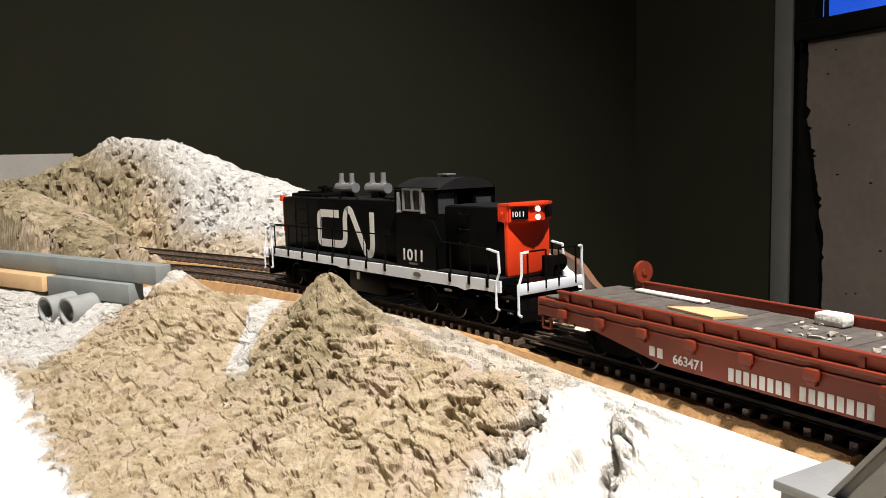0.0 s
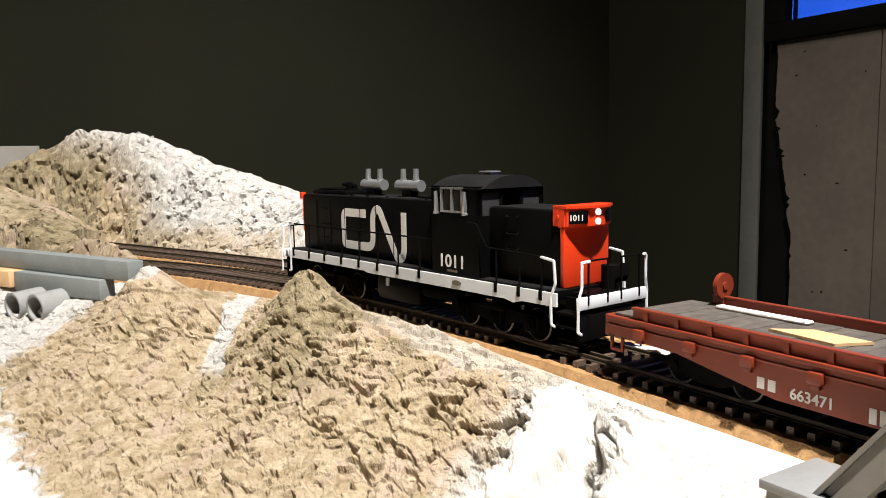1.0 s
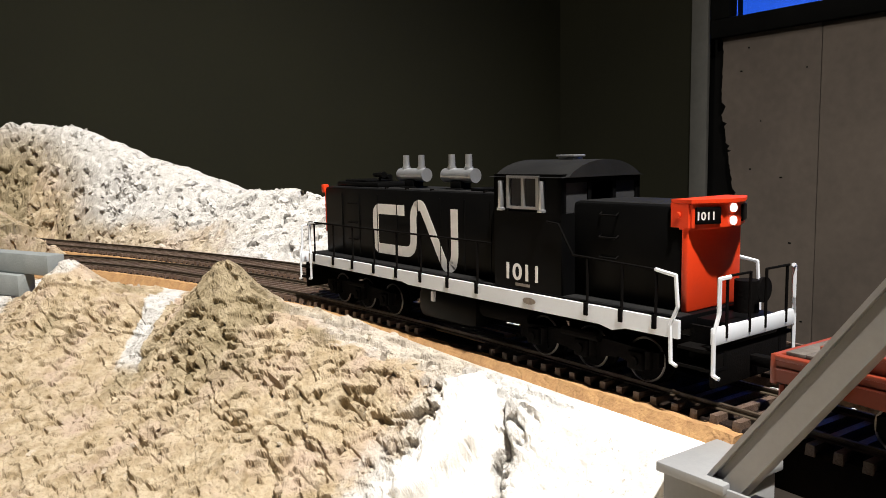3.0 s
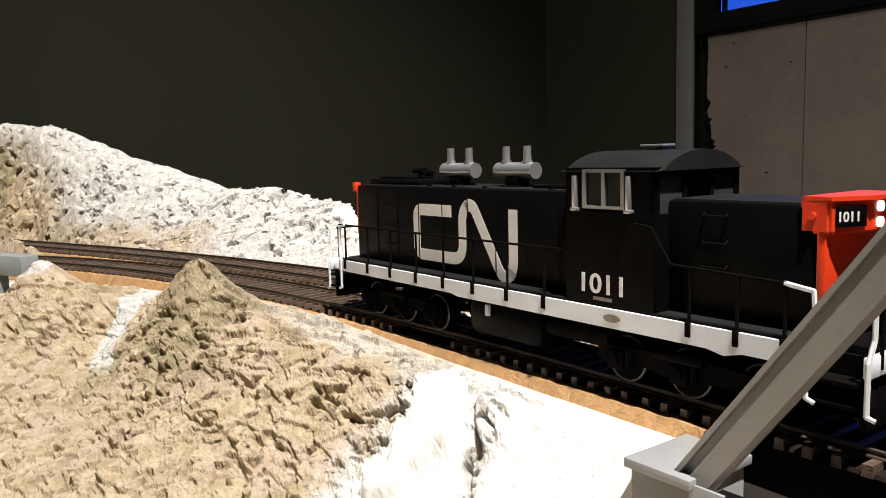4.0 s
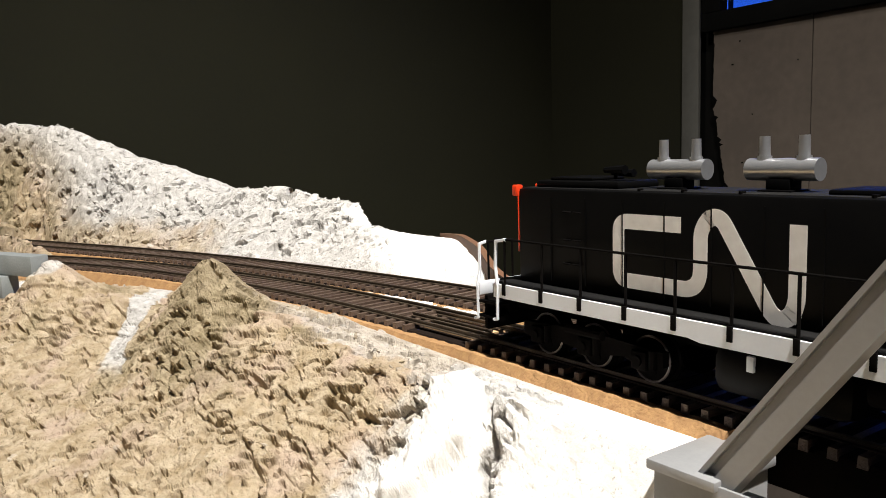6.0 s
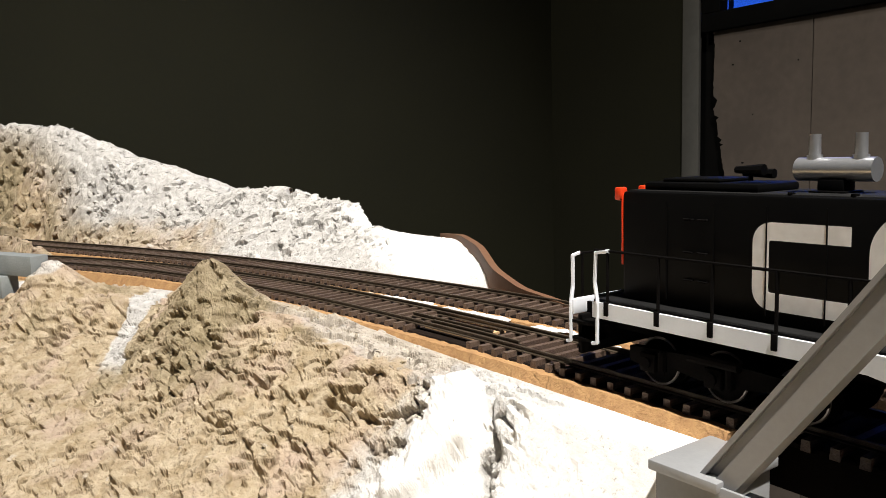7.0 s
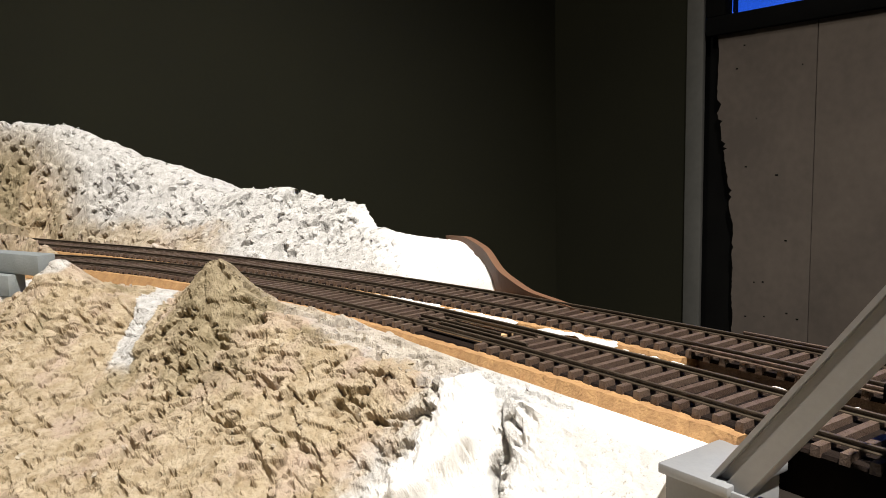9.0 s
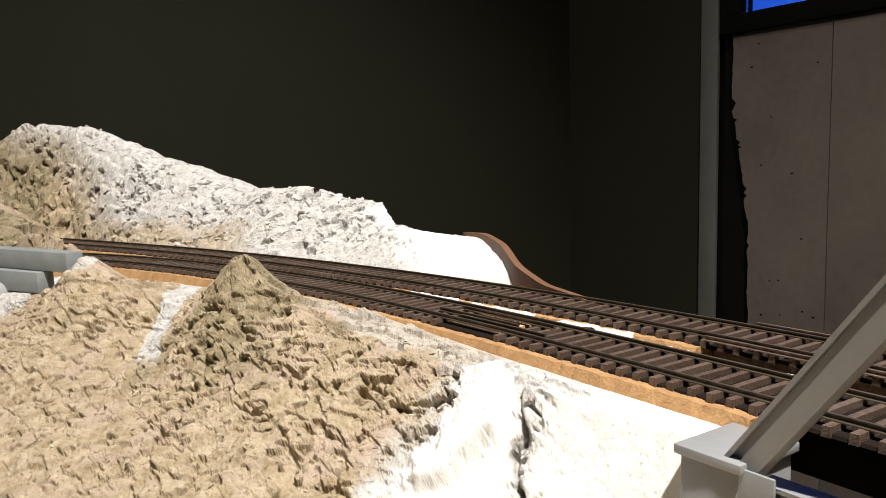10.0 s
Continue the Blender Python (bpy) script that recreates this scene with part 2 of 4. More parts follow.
def pulp(u, v, seed, size=1.0):
    """Dried paper pulp: blobs of two sizes pressed together, pits and torn crevices; about -2 to 1."""
    u, v = u / size, v / size
    wu = u + 0.0050 * (fbm(u * 110, v * 110, seed) - 0.5) + 0.0016 * (fbm(u * 480, v * 480, seed + 1) - 0.5)
    wv = v + 0.0050 * (fbm(u * 110, v * 110, seed + 20) - 0.5) + 0.0016 * (fbm(u * 480, v * 480, seed + 21) - 0.5)
    ga, ra, ba = cells(wu * 150, wv * 190, seed + 2)
    gb, rb, bb = cells(wu * 390, wv * 470, seed + 3)
    patch = fbm(u * 42, v * 42, seed + 30)
    pits = ease(fbm(wu * 300, wv * 340, seed + 40, 3) + 0.45 * (patch - 0.47), 0.560, 0.615)
    band = np.abs(fbm(wu * 70 + wv * 30, wv * 120, seed + 50) - 0.47)
    crevice = (1 - ease(band, 0.004, 0.022)) * ease(fbm(u * 60, v * 60, seed + 60), 0.46, 0.56)
    h = 0.60 * (ra - 0.5) + 0.40 * np.clip(-ba, -0.6, 0.6) + 0.12 * ease(ga, 0, 0.3) + 0.20 * (rb - 0.5) + 0.08 * ease(gb, 0, 0.35)
    return h + 0.25 * (fbm(u * 600, v * 600, seed + 70, 3) - 0.45) - 1.1 * pits - 1.2 * crevice


def flakes(name, verts, weight, wash, count, small, large, seed, label, detail=2):
    """Torn flakes of paper pulp bedded on a sheet of points: flat, jagged, tilted and overlapping."""
    rng = np.random.default_rng(seed)
    bm = bmesh.new()
    bmesh.ops.create_icosphere(bm, subdivisions=detail, radius=1.0)
    shape = np.array([v.co[:] for v in bm.verts])
    tris = np.array([[v.index for v in f.verts] for f in bm.faces])
    bm.free()
    u, v = np.gradient(verts, axis=1), np.gradient(verts, axis=0)
    normal = np.cross(u, v)
    normal /= np.linalg.norm(normal, axis=-1, keepdims=True) + 1e-12
    normal *= np.sign(normal[..., 2:3] + 1e-9)
    p = (weight / weight.sum()).ravel()
    pick = rng.choice(p.size, count, p=p)
    pos, nor, tint = verts.reshape(-1, 3)[pick], normal.reshape(-1, 3)[pick], wash.reshape(-1, 3)[pick].copy()
    size = small + (large - small) * rng.random(count) ** 2.2
    n = nor + 0.26 * rng.normal(size=(count, 3))
    n /= np.linalg.norm(n, axis=1, keepdims=True)
    t = np.cross(n, rng.normal(size=(count, 3)) * (0.5, 0.5, 1.0))
    t /= np.linalg.norm(t, axis=1, keepdims=True)
    b = np.cross(n, t)
    local = shape[None] * (0.55 + 0.75 * rng.random((count, len(shape), 1)))
    local = local * np.stack([0.7 + 0.6 * rng.random(count), 0.5 + 0.4 * rng.random(count), 0.22 + 0.2 * rng.random(count)], -1)[:, None, :] * size[:, None, None]
    out = pos[:, None] + local[..., 0:1] * t[:, None] + local[..., 1:2] * b[:, None] + local[..., 2:3] * n[:, None] + nor[:, None] * size[:, None, None] * -0.12
    shade = rng.random(count)
    # The few darkest flakes stand for shadowed pits; the other tones only vary.
    tint[:, 1] = np.clip(tint[:, 1] + tint[:, 0] * (0.85 * (shade > 0.93) + 0.25 * (shade > 0.75) - 0.10 * (shade < 0.3)), 0, 1)
    tint[:, 0] = np.clip(tint[:, 0] - 0.25 * (shade < 0.08), 0, 1)
    tint[:, 2] = 0
    me = bpy.data.meshes.new(name)
    me.from_pydata(out.reshape(-1, 3), [], (tris[None] + (np.arange(count) * len(shape))[:, None, None]).reshape(-1, 3))
    layer = me.color_attributes.new("wash", "FLOAT_COLOR", "POINT")
    rgba = np.ones((count, len(shape), 4), np.float32)
    rgba[:, :, :3] = tint[:, None]
    layer.data.foreach_set("color", rgba.ravel())
    me.polygons.foreach_set("use_smooth", np.zeros(len(me.polygons), bool))
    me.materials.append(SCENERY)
    me.update()
    return tagged(new(name, me), label, "plaster", kind="stuff")


# ---- track lines: straight-ish at the bridge, curving away to the far side ----
ALONG, ACROSS = np.array([0.70711, -0.70711]), np.array([0.70711, 0.70711])


class Line:
    def __init__(self, coeffs, shift):
        self.coeffs, self.shift = coeffs, shift
        a = np.linspace(-0.78, 0.32, 4400)
        self.xy = a[:, None] * ALONG + self.level(a)[:, None] * ACROSS
        self.s = np.r_[0, np.cumsum(np.linalg.norm(np.diff(self.xy, axis=0), axis=1))]
        self.s -= np.interp(-0.1, a, self.s)

    def level(self, a):
        lo = -0.52
        c = np.array(self.coeffs)
        slope = np.polyval(np.polyder(c), lo)
        return np.where(a < lo, np.polyval(c, lo) + slope * (a - lo), np.polyval(c, np.maximum(a, lo))) + self.shift

    def at(self, s):
        return np.array([np.interp(s, self.s, self.xy[:, 0]), np.interp(s, self.s, self.xy[:, 1])])

    def heading(self, s):
        d = self.at(s + 0.004) - self.at(s - 0.004)
        return math.atan2(d[1], d[0])

    def front(self, x, y):
        """Distance on the near side of the line (roughly square to it)."""
        a, b = 0.70711 * (x - y), 0.70711 * (x + y)
        return self.level(a) - b


MAIN = Line((0.77545, 0.02201, -0.1437, 0.14976), 0.0)
SIDING = Line((-0.05583, -0.45596, -0.19779, 0.18855), 0.0)

# ---- room ----
CORNER, E1, E2 = np.array([0.1345, 1.3152]), np.array([0.5730, -0.8195]), np.array([-0.8195, -0.5730])
ROOM_TURN = Matrix(((E1[0], -E2[0], 0, CORNER[0]), (E1[1], -E2[1], 0, CORNER[1]), (0, 0, 1, 0), (0, 0, 0, 1)))


def slab(bm, u0, u1, v0, v1, z0, z1, bevel=0.0):
    """A block in room axes: u along the window wall from the corner, v along the dark wall from the corner (metres)."""
    box(bm, u0 * 1000, u1 * 1000, -v1 * 1000, -v0 * 1000, z0 * 1000, z1 * 1000, bevel)
    return bm


def room_piece(name, bm, mat, label, category, kind="structure"):
    ob = new(name, to_mesh(name, bm, mat))
    ob.matrix_world = ROOM_TURN
    return tagged(ob, label, category, kind=kind)


LOW, HIGH = -1.0, 1.45
room_piece("wall_west", slab(B(), -0.1, 0.0, -0.1, 3.4, LOW, HIGH), WALL, "dark olive painted wall behind the plaster hills", "wall")
room_piece("wall_north", slab(B(), 0.0, 0.2750, -0.1, 0.0, LOW, HIGH), WALL, "dark olive painted wall beside the grey post", "wall")
SILL = 0.199
bm = slab(B(), 0.306, 3.0, -0.03, -0.012, LOW, SILL)
slab(bm, 0.306, 3.0, -0.03, -0.012, 0.80, HIGH)
slab(bm, 1.3, 3.0, -0.03, -0.012, SILL, 0.80)
slab(bm, 0.2750, 0.306, -0.03, -0.012, LOW, HIGH)
room_piece("wall_window", bm, BLACK_GAP, "blackened wall behind the bare panels", "wall")
room_piece("wall_east", slab(B(), 3.0, 3.1, -0.1, 3.4, LOW, HIGH), ROOM, "plain painted wall closing the room", "wall")
room_piece("wall_south", slab(B(), -0.1, 3.1, 3.4, 3.5, LOW, HIGH), ROOM, "plain painted wall closing the room", "wall")
room_piece("floor", slab(B(), -0.1, 3.1, -0.1, 3.5, LOW - 0.1, LOW), CONCRETE, "grey concrete floor of the room", "floor")
room_piece("ceiling", slab(B(), -0.1, 3.1, -0.1, 3.5, HIGH, HIGH + 0.1), CEILING, "plain pale ceiling of the room", "ceiling")
room_piece("corner_post", slab(B(), 0.2745, 0.3018, 0.001, 0.007, LOW, HIGH, 1.2), POST, "grey painted upright post beside the window", "post")


# bare panels with ragged black paint along one edge
def ragged_panel():
    bm = bmesh.new()
    rng = random.Random(4)
    edge = []
    z, drift = -500.0, 0.0
    while z < 197:
        drift = 0.8 * drift + rng.uniform(-1.1, 1.1)
        spur = rng.uniform(0, 7) if -80 < z < 118 and rng.random() < 0.35 else 0.0
        edge.append((348.5 - 29 * max(0.0, min(1.0, (z + 50) / 165)) + drift + spur, z))
        z += rng.uniform(1.5, 6)
    edge.append((319, 199))
    outline = edge + [(457.4, 199), (457.4, -500)]
    return prism(bm, outline, "y", 0.0, 12.0)


room_piece("wall_panel", ragged_panel(), PANEL, "bare grey-brown wall panel with ragged black edge", "panel", kind="")
room_piece("wall_panel", slab(B(), 0.4583, 1.6, -0.012, 0.0, -0.5, SILL, 0.8), PANEL, "bare brown wall panel beside a seam", "panel", kind="")
hole_bm = bmesh.new()
rng = random.Random(9)
for u, z in ((360, 182), (349, 154), (382, -117), (396, -115), (371, -163), (398, -159), (444, -155), (430, -150), (380, 90), (410, 20), (425, -60), (366, 30), (440, 150)):
    box(hole_bm, u - rng.uniform(0.5, 2.4), u + rng.uniform(0.5, 2.4), -0.6, 0.2, z - 0.8, z + 0.8, 0.3)
room_piece("nail_hole", hole_bm, BLACK_GAP, "dark nail holes scattered over the bare panel", "hole", kind="stuff")

window = new("window_1")
window.matrix_world = ROOM_TURN
tagged(window, "black framed window with blue dusk outside", "window", kind="structure")
part("window_frame", slab(B(), 0.306, 1.3, -0.012, 0.008, SILL, 0.2225, 1.5), BLACK_GAP, window)
part("window_frame", slab(B(), 0.306, 0.335, -0.012, 0.008, 0.2225, 0.80, 1.5), BLACK_GAP, window)
part("window_frame", slab(B(), 1.27, 1.3, -0.03, 0.012, 0.2320, 0.80, 1.5), BLACK_GAP, window)
part("window_frame", slab(B(), 0.306, 1.3, -0.03, 0.012, 0.77, 0.80, 1.5), BLACK_GAP, window)
part("window_pane", slab(B(), 0.335, 1.27, -0.010, -0.007, 0.2225, 0.77), PANE, window).visible_shadow = False
room_piece("backdrop", slab(B(), 0.2, 1.5, -0.13, -0.12, 0.05, 0.95), DUSK, "deep blue dusk sky outside the window", "sky")
board = new("backdrop_board", to_mesh("backdrop_board", slab(B(), 0.002, 0.012, 0.84, 1.50, -0.02, 0.080, 1.0), BOARD))
board.matrix_world = ROOM_TURN
tagged(board, "white strip board standing against the dark wall", "board")

# ---- layout base ----
bm = B()
prism(bm, [(-640, 60), (270, -30), (200, 110), (112, 215), (48, 300), (-4, 450), (-120, 760), (-330, 860), (-640, 560)], "z", -75, -62)
base = tagged(new("layout_table", to_mesh("layout_table", bm, PLYWOOD)), "plywood table top under the model railway", "table")
for lx, ly in ((-560, 250), (180, 60), (-500, 500), (-150, 700)):
    part("leg", box(B(), lx - 22, lx + 22, ly - 22, ly + 22, -1000, -75, 2), PLYWOOD, base)


def strip(line, half_top, half_low, z_top, z_low, s0, s1, step=0.004, wobble=0.0, seed=3):
    """A bank with a trapezoid section that follows a track line."""
    rng = random.Random(seed)
    n = int((s1 - s0) / step)
    verts, faces = [], []
    for i in range(n + 1):
        s = s0 + i * step
        c, h = line.at(s), line.heading(s)
        nx, ny = -math.sin(h), math.cos(h)
        for off, z in ((-half_low, z_low), (-half_top, z_top), (half_top, z_top), (half_low, z_low)):
            o = off + (rng.uniform(-wobble, wobble) if wobble else 0)
            verts.append((c[0] + nx * o, c[1] + ny * o, z + (rng.uniform(-wobble, wobble) * 0.5 if wobble else 0)))
    for i in range(n):
        for k in range(4):
            k2 = (k + 1) % 4
            faces.append((i * 4 + k, i * 4 + k2, i * 4 + 4 + k2, i * 4 + 4 + k))
    faces += [(3, 2, 1, 0), tuple(n * 4 + k for k in range(4))]
    me = bpy.data.meshes.new("strip")
    me.from_pydata(verts, [], faces)
    bm = bmesh.new()
    bm.from_mesh(me)
    bmesh.ops.recalc_face_normals(bm, faces=bm.faces)
    bpy.data.meshes.remove(me)
    return bm


for line, end, label in ((MAIN, 0.030, "cork roadbed under the main track"), (SIDING, -0.010, "cork roadbed under the siding track")):
    me = to_mesh("cork_roadbed", strip(line, 0.0158, 0.0195, -0.0034, -0.0095, -0.62, end, 0.0025, 0.0004), CORK, smooth=False)
    tagged(new("cork_roadbed", me), label, "roadbed")
me = to_mesh("subroadbed", strip(MAIN, 0.0215, 0.0215, -0.0098, -0.022, -0.62, 0.027), PLYWOOD, smooth=False)
tagged(new("subroadbed", me), "pale plywood sub-roadbed under the main track", "board")
me = to_mesh("subroadbed", strip(SIDING, 0.0235, 0.0235, -0.0099, -0.022, -0.62, -0.012), PLYWOOD, smooth=False)
tagged(new("subroadbed", me), "pale plywood sub-roadbed under the siding track", "board")


def rail_section(line, offset, s0, s1, step=0.005, low=-0.0014):
    """A flat-bottomed rail swept along a line: foot, web and head."""
    shape = [(-0.95, 0.0), (0.95, 0.0), (0.9, 0.25), (0.25, 0.4), (0.25, 0.85), (0.42, 0.95), (0.42, 1.34), (0.34, 1.4), (-0.34, 1.4), (-0.42, 1.34), (-0.42, 0.95), (-0.25, 0.85), (-0.25, 0.4), (-0.9, 0.25)]
    n = max(1, int((s1 - s0) / step))
    bm = bmesh.new()
    rings = []
    for i in range(n + 1):
        s = s0 + (s1 - s0) * i / n
        c, h = line.at(s), line.heading(s)
        nx, ny = -math.sin(h), math.cos(h)
        rings.append([bm.verts.new((c[0] + nx * (offset + p[0] * MM), c[1] + ny * (offset + p[0] * MM), low + p[1] * MM)) for p in shape])
    k = len(shape)
    for a, b in zip(rings, rings[1:]):
        for j in range(k):
            bm.faces.new((a[j], a[(j + 1) % k], b[(j + 1) % k], b[j]))
    bm.faces.new(rings[0])
    bm.faces.new(rings[-1][::-1])
    bmesh.ops.recalc_face_normals(bm, faces=bm.faces)
    return bm


for off in (-0.0128, 0.0128):
    me = to_mesh("guard_timber", rail_section(SIDING, off, -0.009, 0.34), TIE)
    tagged(new("guard_timber", me), "brown guard timber along the siding bridge", "timber", group="guard timbers")
for off in (-0.0075, 0.0075):
    bm = strip(SIDING, 0.0030, 0.0030, -0.0040, -0.0160, -0.008, 0.34)
    for v in bm.verts:
        v.co.x += 0.786 * off
        v.co.y += 0.618 * off
    tagged(new("bridge_stringer", to_mesh("bridge_stringer", bm, TIE)), "brown stringer carrying the siding over the gap", "girder", group="bridge stringers")
for off in (-0.0075, 0.0075):
    bm = strip(MAIN, 0.0025, 0.0025, -0.0040, -0.0140, 0.032, 0.35)
    for v in bm.verts:
        v.co.x += 0.786 * off
        v.co.y += 0.618 * off
    tagged(new("bridge_stringer", to_mesh("bridge_stringer", bm, UNDER)), "black stringer carrying the main track over the gap", "girder", group="bridge stringers")
GAUGE = 0.0089
track_main = tagged(new("railway_track"), "brown model railway track with dark rails on cork", "track")
track_side = tagged(new("railway_track"), "curved brown siding track beside the plaster hills", "track")
for thing, line, s1 in ((track_main, MAIN, 0.36), (track_side, SIDING, 0.36)):
    # Added dark strip: its colour holds the gaps' shade along with dark ballast.
    part("tie_web", strip(line, 0.0128, 0.0132, -0.0029, -0.0036, -0.60, s1), TIE_GAP, thing, "dark brown strip added between the ties for shade and ballast")
    for off in (-GAUGE, GAUGE):
        part("rail", rail_section(line, off, -0.60, s1), RAIL, thing)
# Slab laid over the dark strip, standing for bare cork at the switch.
part("frog_infill", strip(MAIN, 0.0068, 0.0068, -0.0021, -0.0030, -0.088, -0.060), BALSA, track_main, "slab added for the bare cork showing at the switch")
for off, a, b in ((-0.0052, -0.085, -0.045), (0.0050, -0.095, -0.052), (-0.0022, -0.10, -0.060)):
    part("guard_rail", rail_section(MAIN, off, a, b), RAIL, track_main)


# ---- plaster hills in front of the track ----
def knots(v, xs, ys):
    return np.interp(v, xs, ys)


FOLD_TOP, FOLD_LOW = (-0.1290, 0.0415), (-0.1480, 0.0640)


def front_hill():
    cols, rows = 1300, 520
    a1, d1 = -0.072 - 0.588 * np.linspace(1, 0, cols) ** 1.4, np.linspace(0.0172, 0.245, rows)
    a, d = np.meshgrid(a1, d1)
    b = MAIN.level(a) - 0.93 * d
    x, y = a * ALONG[0] + b * ACROSS[0], a * ALONG[1] + b * ACROSS[1]
    start = knots(a, (-0.50, -0.42, -0.33, -0.25, -0.18, -0.15, -0.12, -0.08), (0.075, 0.072, 0.056, 0.050, 0.046, 0.042, 0.034, 0.031))
    slope = knots(a, (-0.50, -0.40, -0.25, -0.18, -0.155, -0.13, -0.08), (0.45, 0.50, 0.62, 0.68, 0.95, 1.9, 2.3))
    deep = knots(a, (-0.30, -0.18, -0.13, -0.08), (0.022, 0.022, 0.034, 0.045))
    level = knots(a, (-0.55, -0.42, -0.36, -0.26, -0.22, -0.17, -0.145, -0.12, -0.07), (-0.010, -0.010, -0.007, -0.0035, -0.0030, -0.0050, -0.0058, -0.0060, -0.0060))
    t = np.maximum(d - start, 0)
    z = -0.0092 + (level + 0.0092) * ease(d, 0.0120, 0.0205) - deep * (1 - np.exp(-slope * t / deep)) - 0.25 * t

    def mound(ca, cd, sa, sd, h):
        return h * np.exp(-(((a - ca) / sa) ** 2 + ((d - cd) / sd) ** 2) ** 0.8)

    z = z + mound(-0.262, 0.053, 0.022, 0.019, 0.0205) + mound(-0.237, 0.066, 0.03, 0.02, 0.004)
    z = z + mound(-0.370, 0.068, 0.018, 0.020, 0.0205) + mound(-0.345, 0.10, 0.04, 0.03, 0.006)
    z = z - mound(-0.306, 0.066, 0.011, 0.02, 0.004) + mound(-0.205, 0.055, 0.03, 0.02, 0.002)
    z = z + mound(-0.137, 0.044, 0.010, 0.012, 0.004)
    # patches: bare white plaster at the bridge end, between the two mounds and at the low far edge
    ragged = 0.018 * (fbm(x * 60, y * 60, 40) - 0.5) + 0.010 * (fbm(x * 260, y * 260, 44) - 0.5)
    bare = ease(a + ragged, -0.158, -0.148)
    bare = np.maximum(bare, ease(0.0105 - np.abs(a + 0.306 - 1.16 * (d - 0.0645)) + ragged * 0.35, 0, 0.002) * ease(-d, -0.086, -0.077))
    bare = np.maximum(bare, ease(-x - 0.115 - 0.95 * (y - 0.17) + ragged * 1.5, 0.0, 0.006) * ease(d, 0.105, 0.118))
    bare = np.maximum(bare, ease(-a - 0.405 + ragged * 1.5, 0, 0.01) * ease(-d, -0.125, -0.11))
    bare = np.maximum(bare, 0.8 * ease(np.exp(-(((a + 0.371) / 0.010) ** 2 + ((d - 0.066) / 0.009) ** 2)) + ragged * 8, 0.45, 0.6))
    grey = ease(0.043 + ragged - d, 0, 0.005) * ease(a, -0.30, -0.2) * (1 - ease(a, -0.12, -0.11))
    smooth_white = np.maximum(ease(a + ragged * 0.6, -0.151, -0.144), ease(-x - 0.12 - 0.95 * (y - 0.17) + ragged, 0.0, 0.006) * ease(d, 0.105, 0.118))
    crack = np.exp(-((a + 0.1262 - 0.62 * (d - 0.036) + 0.0018 * np.sin(d * 900)) / 0.0016) ** 2) * ease(d, 0.028, 0.034)
    lumpy = np.exp(-((a + 0.1235 - 0.62 * (d - 0.036) + 0.5 * ragged) / 0.0042) ** 2) * ease(d, 0.028, 0.034)
    lumpy = np.maximum(lumpy, ease(0.037 + ragged * 0.7 - d, 0, 0.004) * ease(-a, 0.106, 0.114))
    smooth_white = smooth_white * (1 - crack) * (1 - 0.9 * lumpy)
    rough = 1 - 0.88 * smooth_white
    reach = 0.93 * d - 0.9 * z
    relief = pulp(a, reach, 11, 1.6) + 0.16 * pulp(a + 3.0, reach, 411, 0.8)
    # a smooth white fold that hangs down from the track's edge, steep on the bridge side
    la, ld = FOLD_LOW[0] - FOLD_TOP[0], FOLD_LOW[1] - FOLD_TOP[1]
    span = math.hypot(la, ld)
    run = ((a - FOLD_TOP[0]) * la + (d - FOLD_TOP[1]) * ld) / span ** 2
    side = ((a - FOLD_TOP[0]) * ld - (d - FOLD_TOP[1]) * la) / span + 0.004 * (fbm(a * 90, d * 90, 90) - 0.47)
    fold = np.where(side < 0, np.exp(-(side / 0.0085) ** 2), np.exp(-(side / 0.0026) ** 2)) * ease(run, -0.12, 0.10) * (1 - ease(run, 0.8, 1.5))
    dz = rough * (1 - 0.25 * bare) * (1 + 0.7 * grey) * 0.0021 * relief + 0.0035 * (fbm(x * 55, y * 55, 60) - 0.47)
    dz = dz + 0.0052 * fold * smooth_white + smooth_white * 0.0018 * (fbm(x * 60, y * 60, 63) - 0.47) - crack * 0.0032
    dz = dz * ease(d, 0.0185, 0.024)
    dz[1:-1, 1:-1] = (9 * dz[1:-1, 1:-1] + 0.5 * dz[:-2, 1:-1] + 0.5 * dz[2:, 1:-1] + dz[1:-1, :-2] + dz[1:-1, 2:]) / 12
    ga, gd = np.gradient(z, a1, axis=1), np.gradient(z, d1, axis=0)
    inv = 1 / np.sqrt(1 + ga ** 2 + gd ** 2)
    na, nd = -ga * inv, -gd * inv
    a, d, z = a + na * dz, d + nd * dz, z + inv * dz
    b = MAIN.level(a) - 0.93 * d
    verts = np.stack([a * ALONG[0] + b * ACROSS[0], a * ALONG[1] + b * ACROSS[1], z], -1)
    tan = (1 - bare) * (1 - 0.5 * grey)
    dark = ease(fbm(x * 38, y * 38, 80) + 0.5 * np.exp(-(((a1[None, :] + 0.258) / 0.035) ** 2 + ((d1[:, None] - 0.057) / 0.026) ** 2)), 0.56, 0.78) * tan * 0.85
    wash = np.stack([tan, dark, smooth_white], -1)
    flakes("plaster_flake", verts, np.clip(rough - 0.25, 0, 1) * ease(d1[:, None], 0.024, 0.03) * ease(-d1[:, None], -0.17, -0.13) * ease(a1[None, :], -0.50, -0.44), wash, 2500, 0.0004, 0.0014, 5, "torn tan and white paper-pulp flakes covering the front hill")
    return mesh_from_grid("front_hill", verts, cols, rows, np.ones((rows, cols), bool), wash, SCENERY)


tagged(front_hill(), "tan and white rough plaster hill in front of the track", "hill")


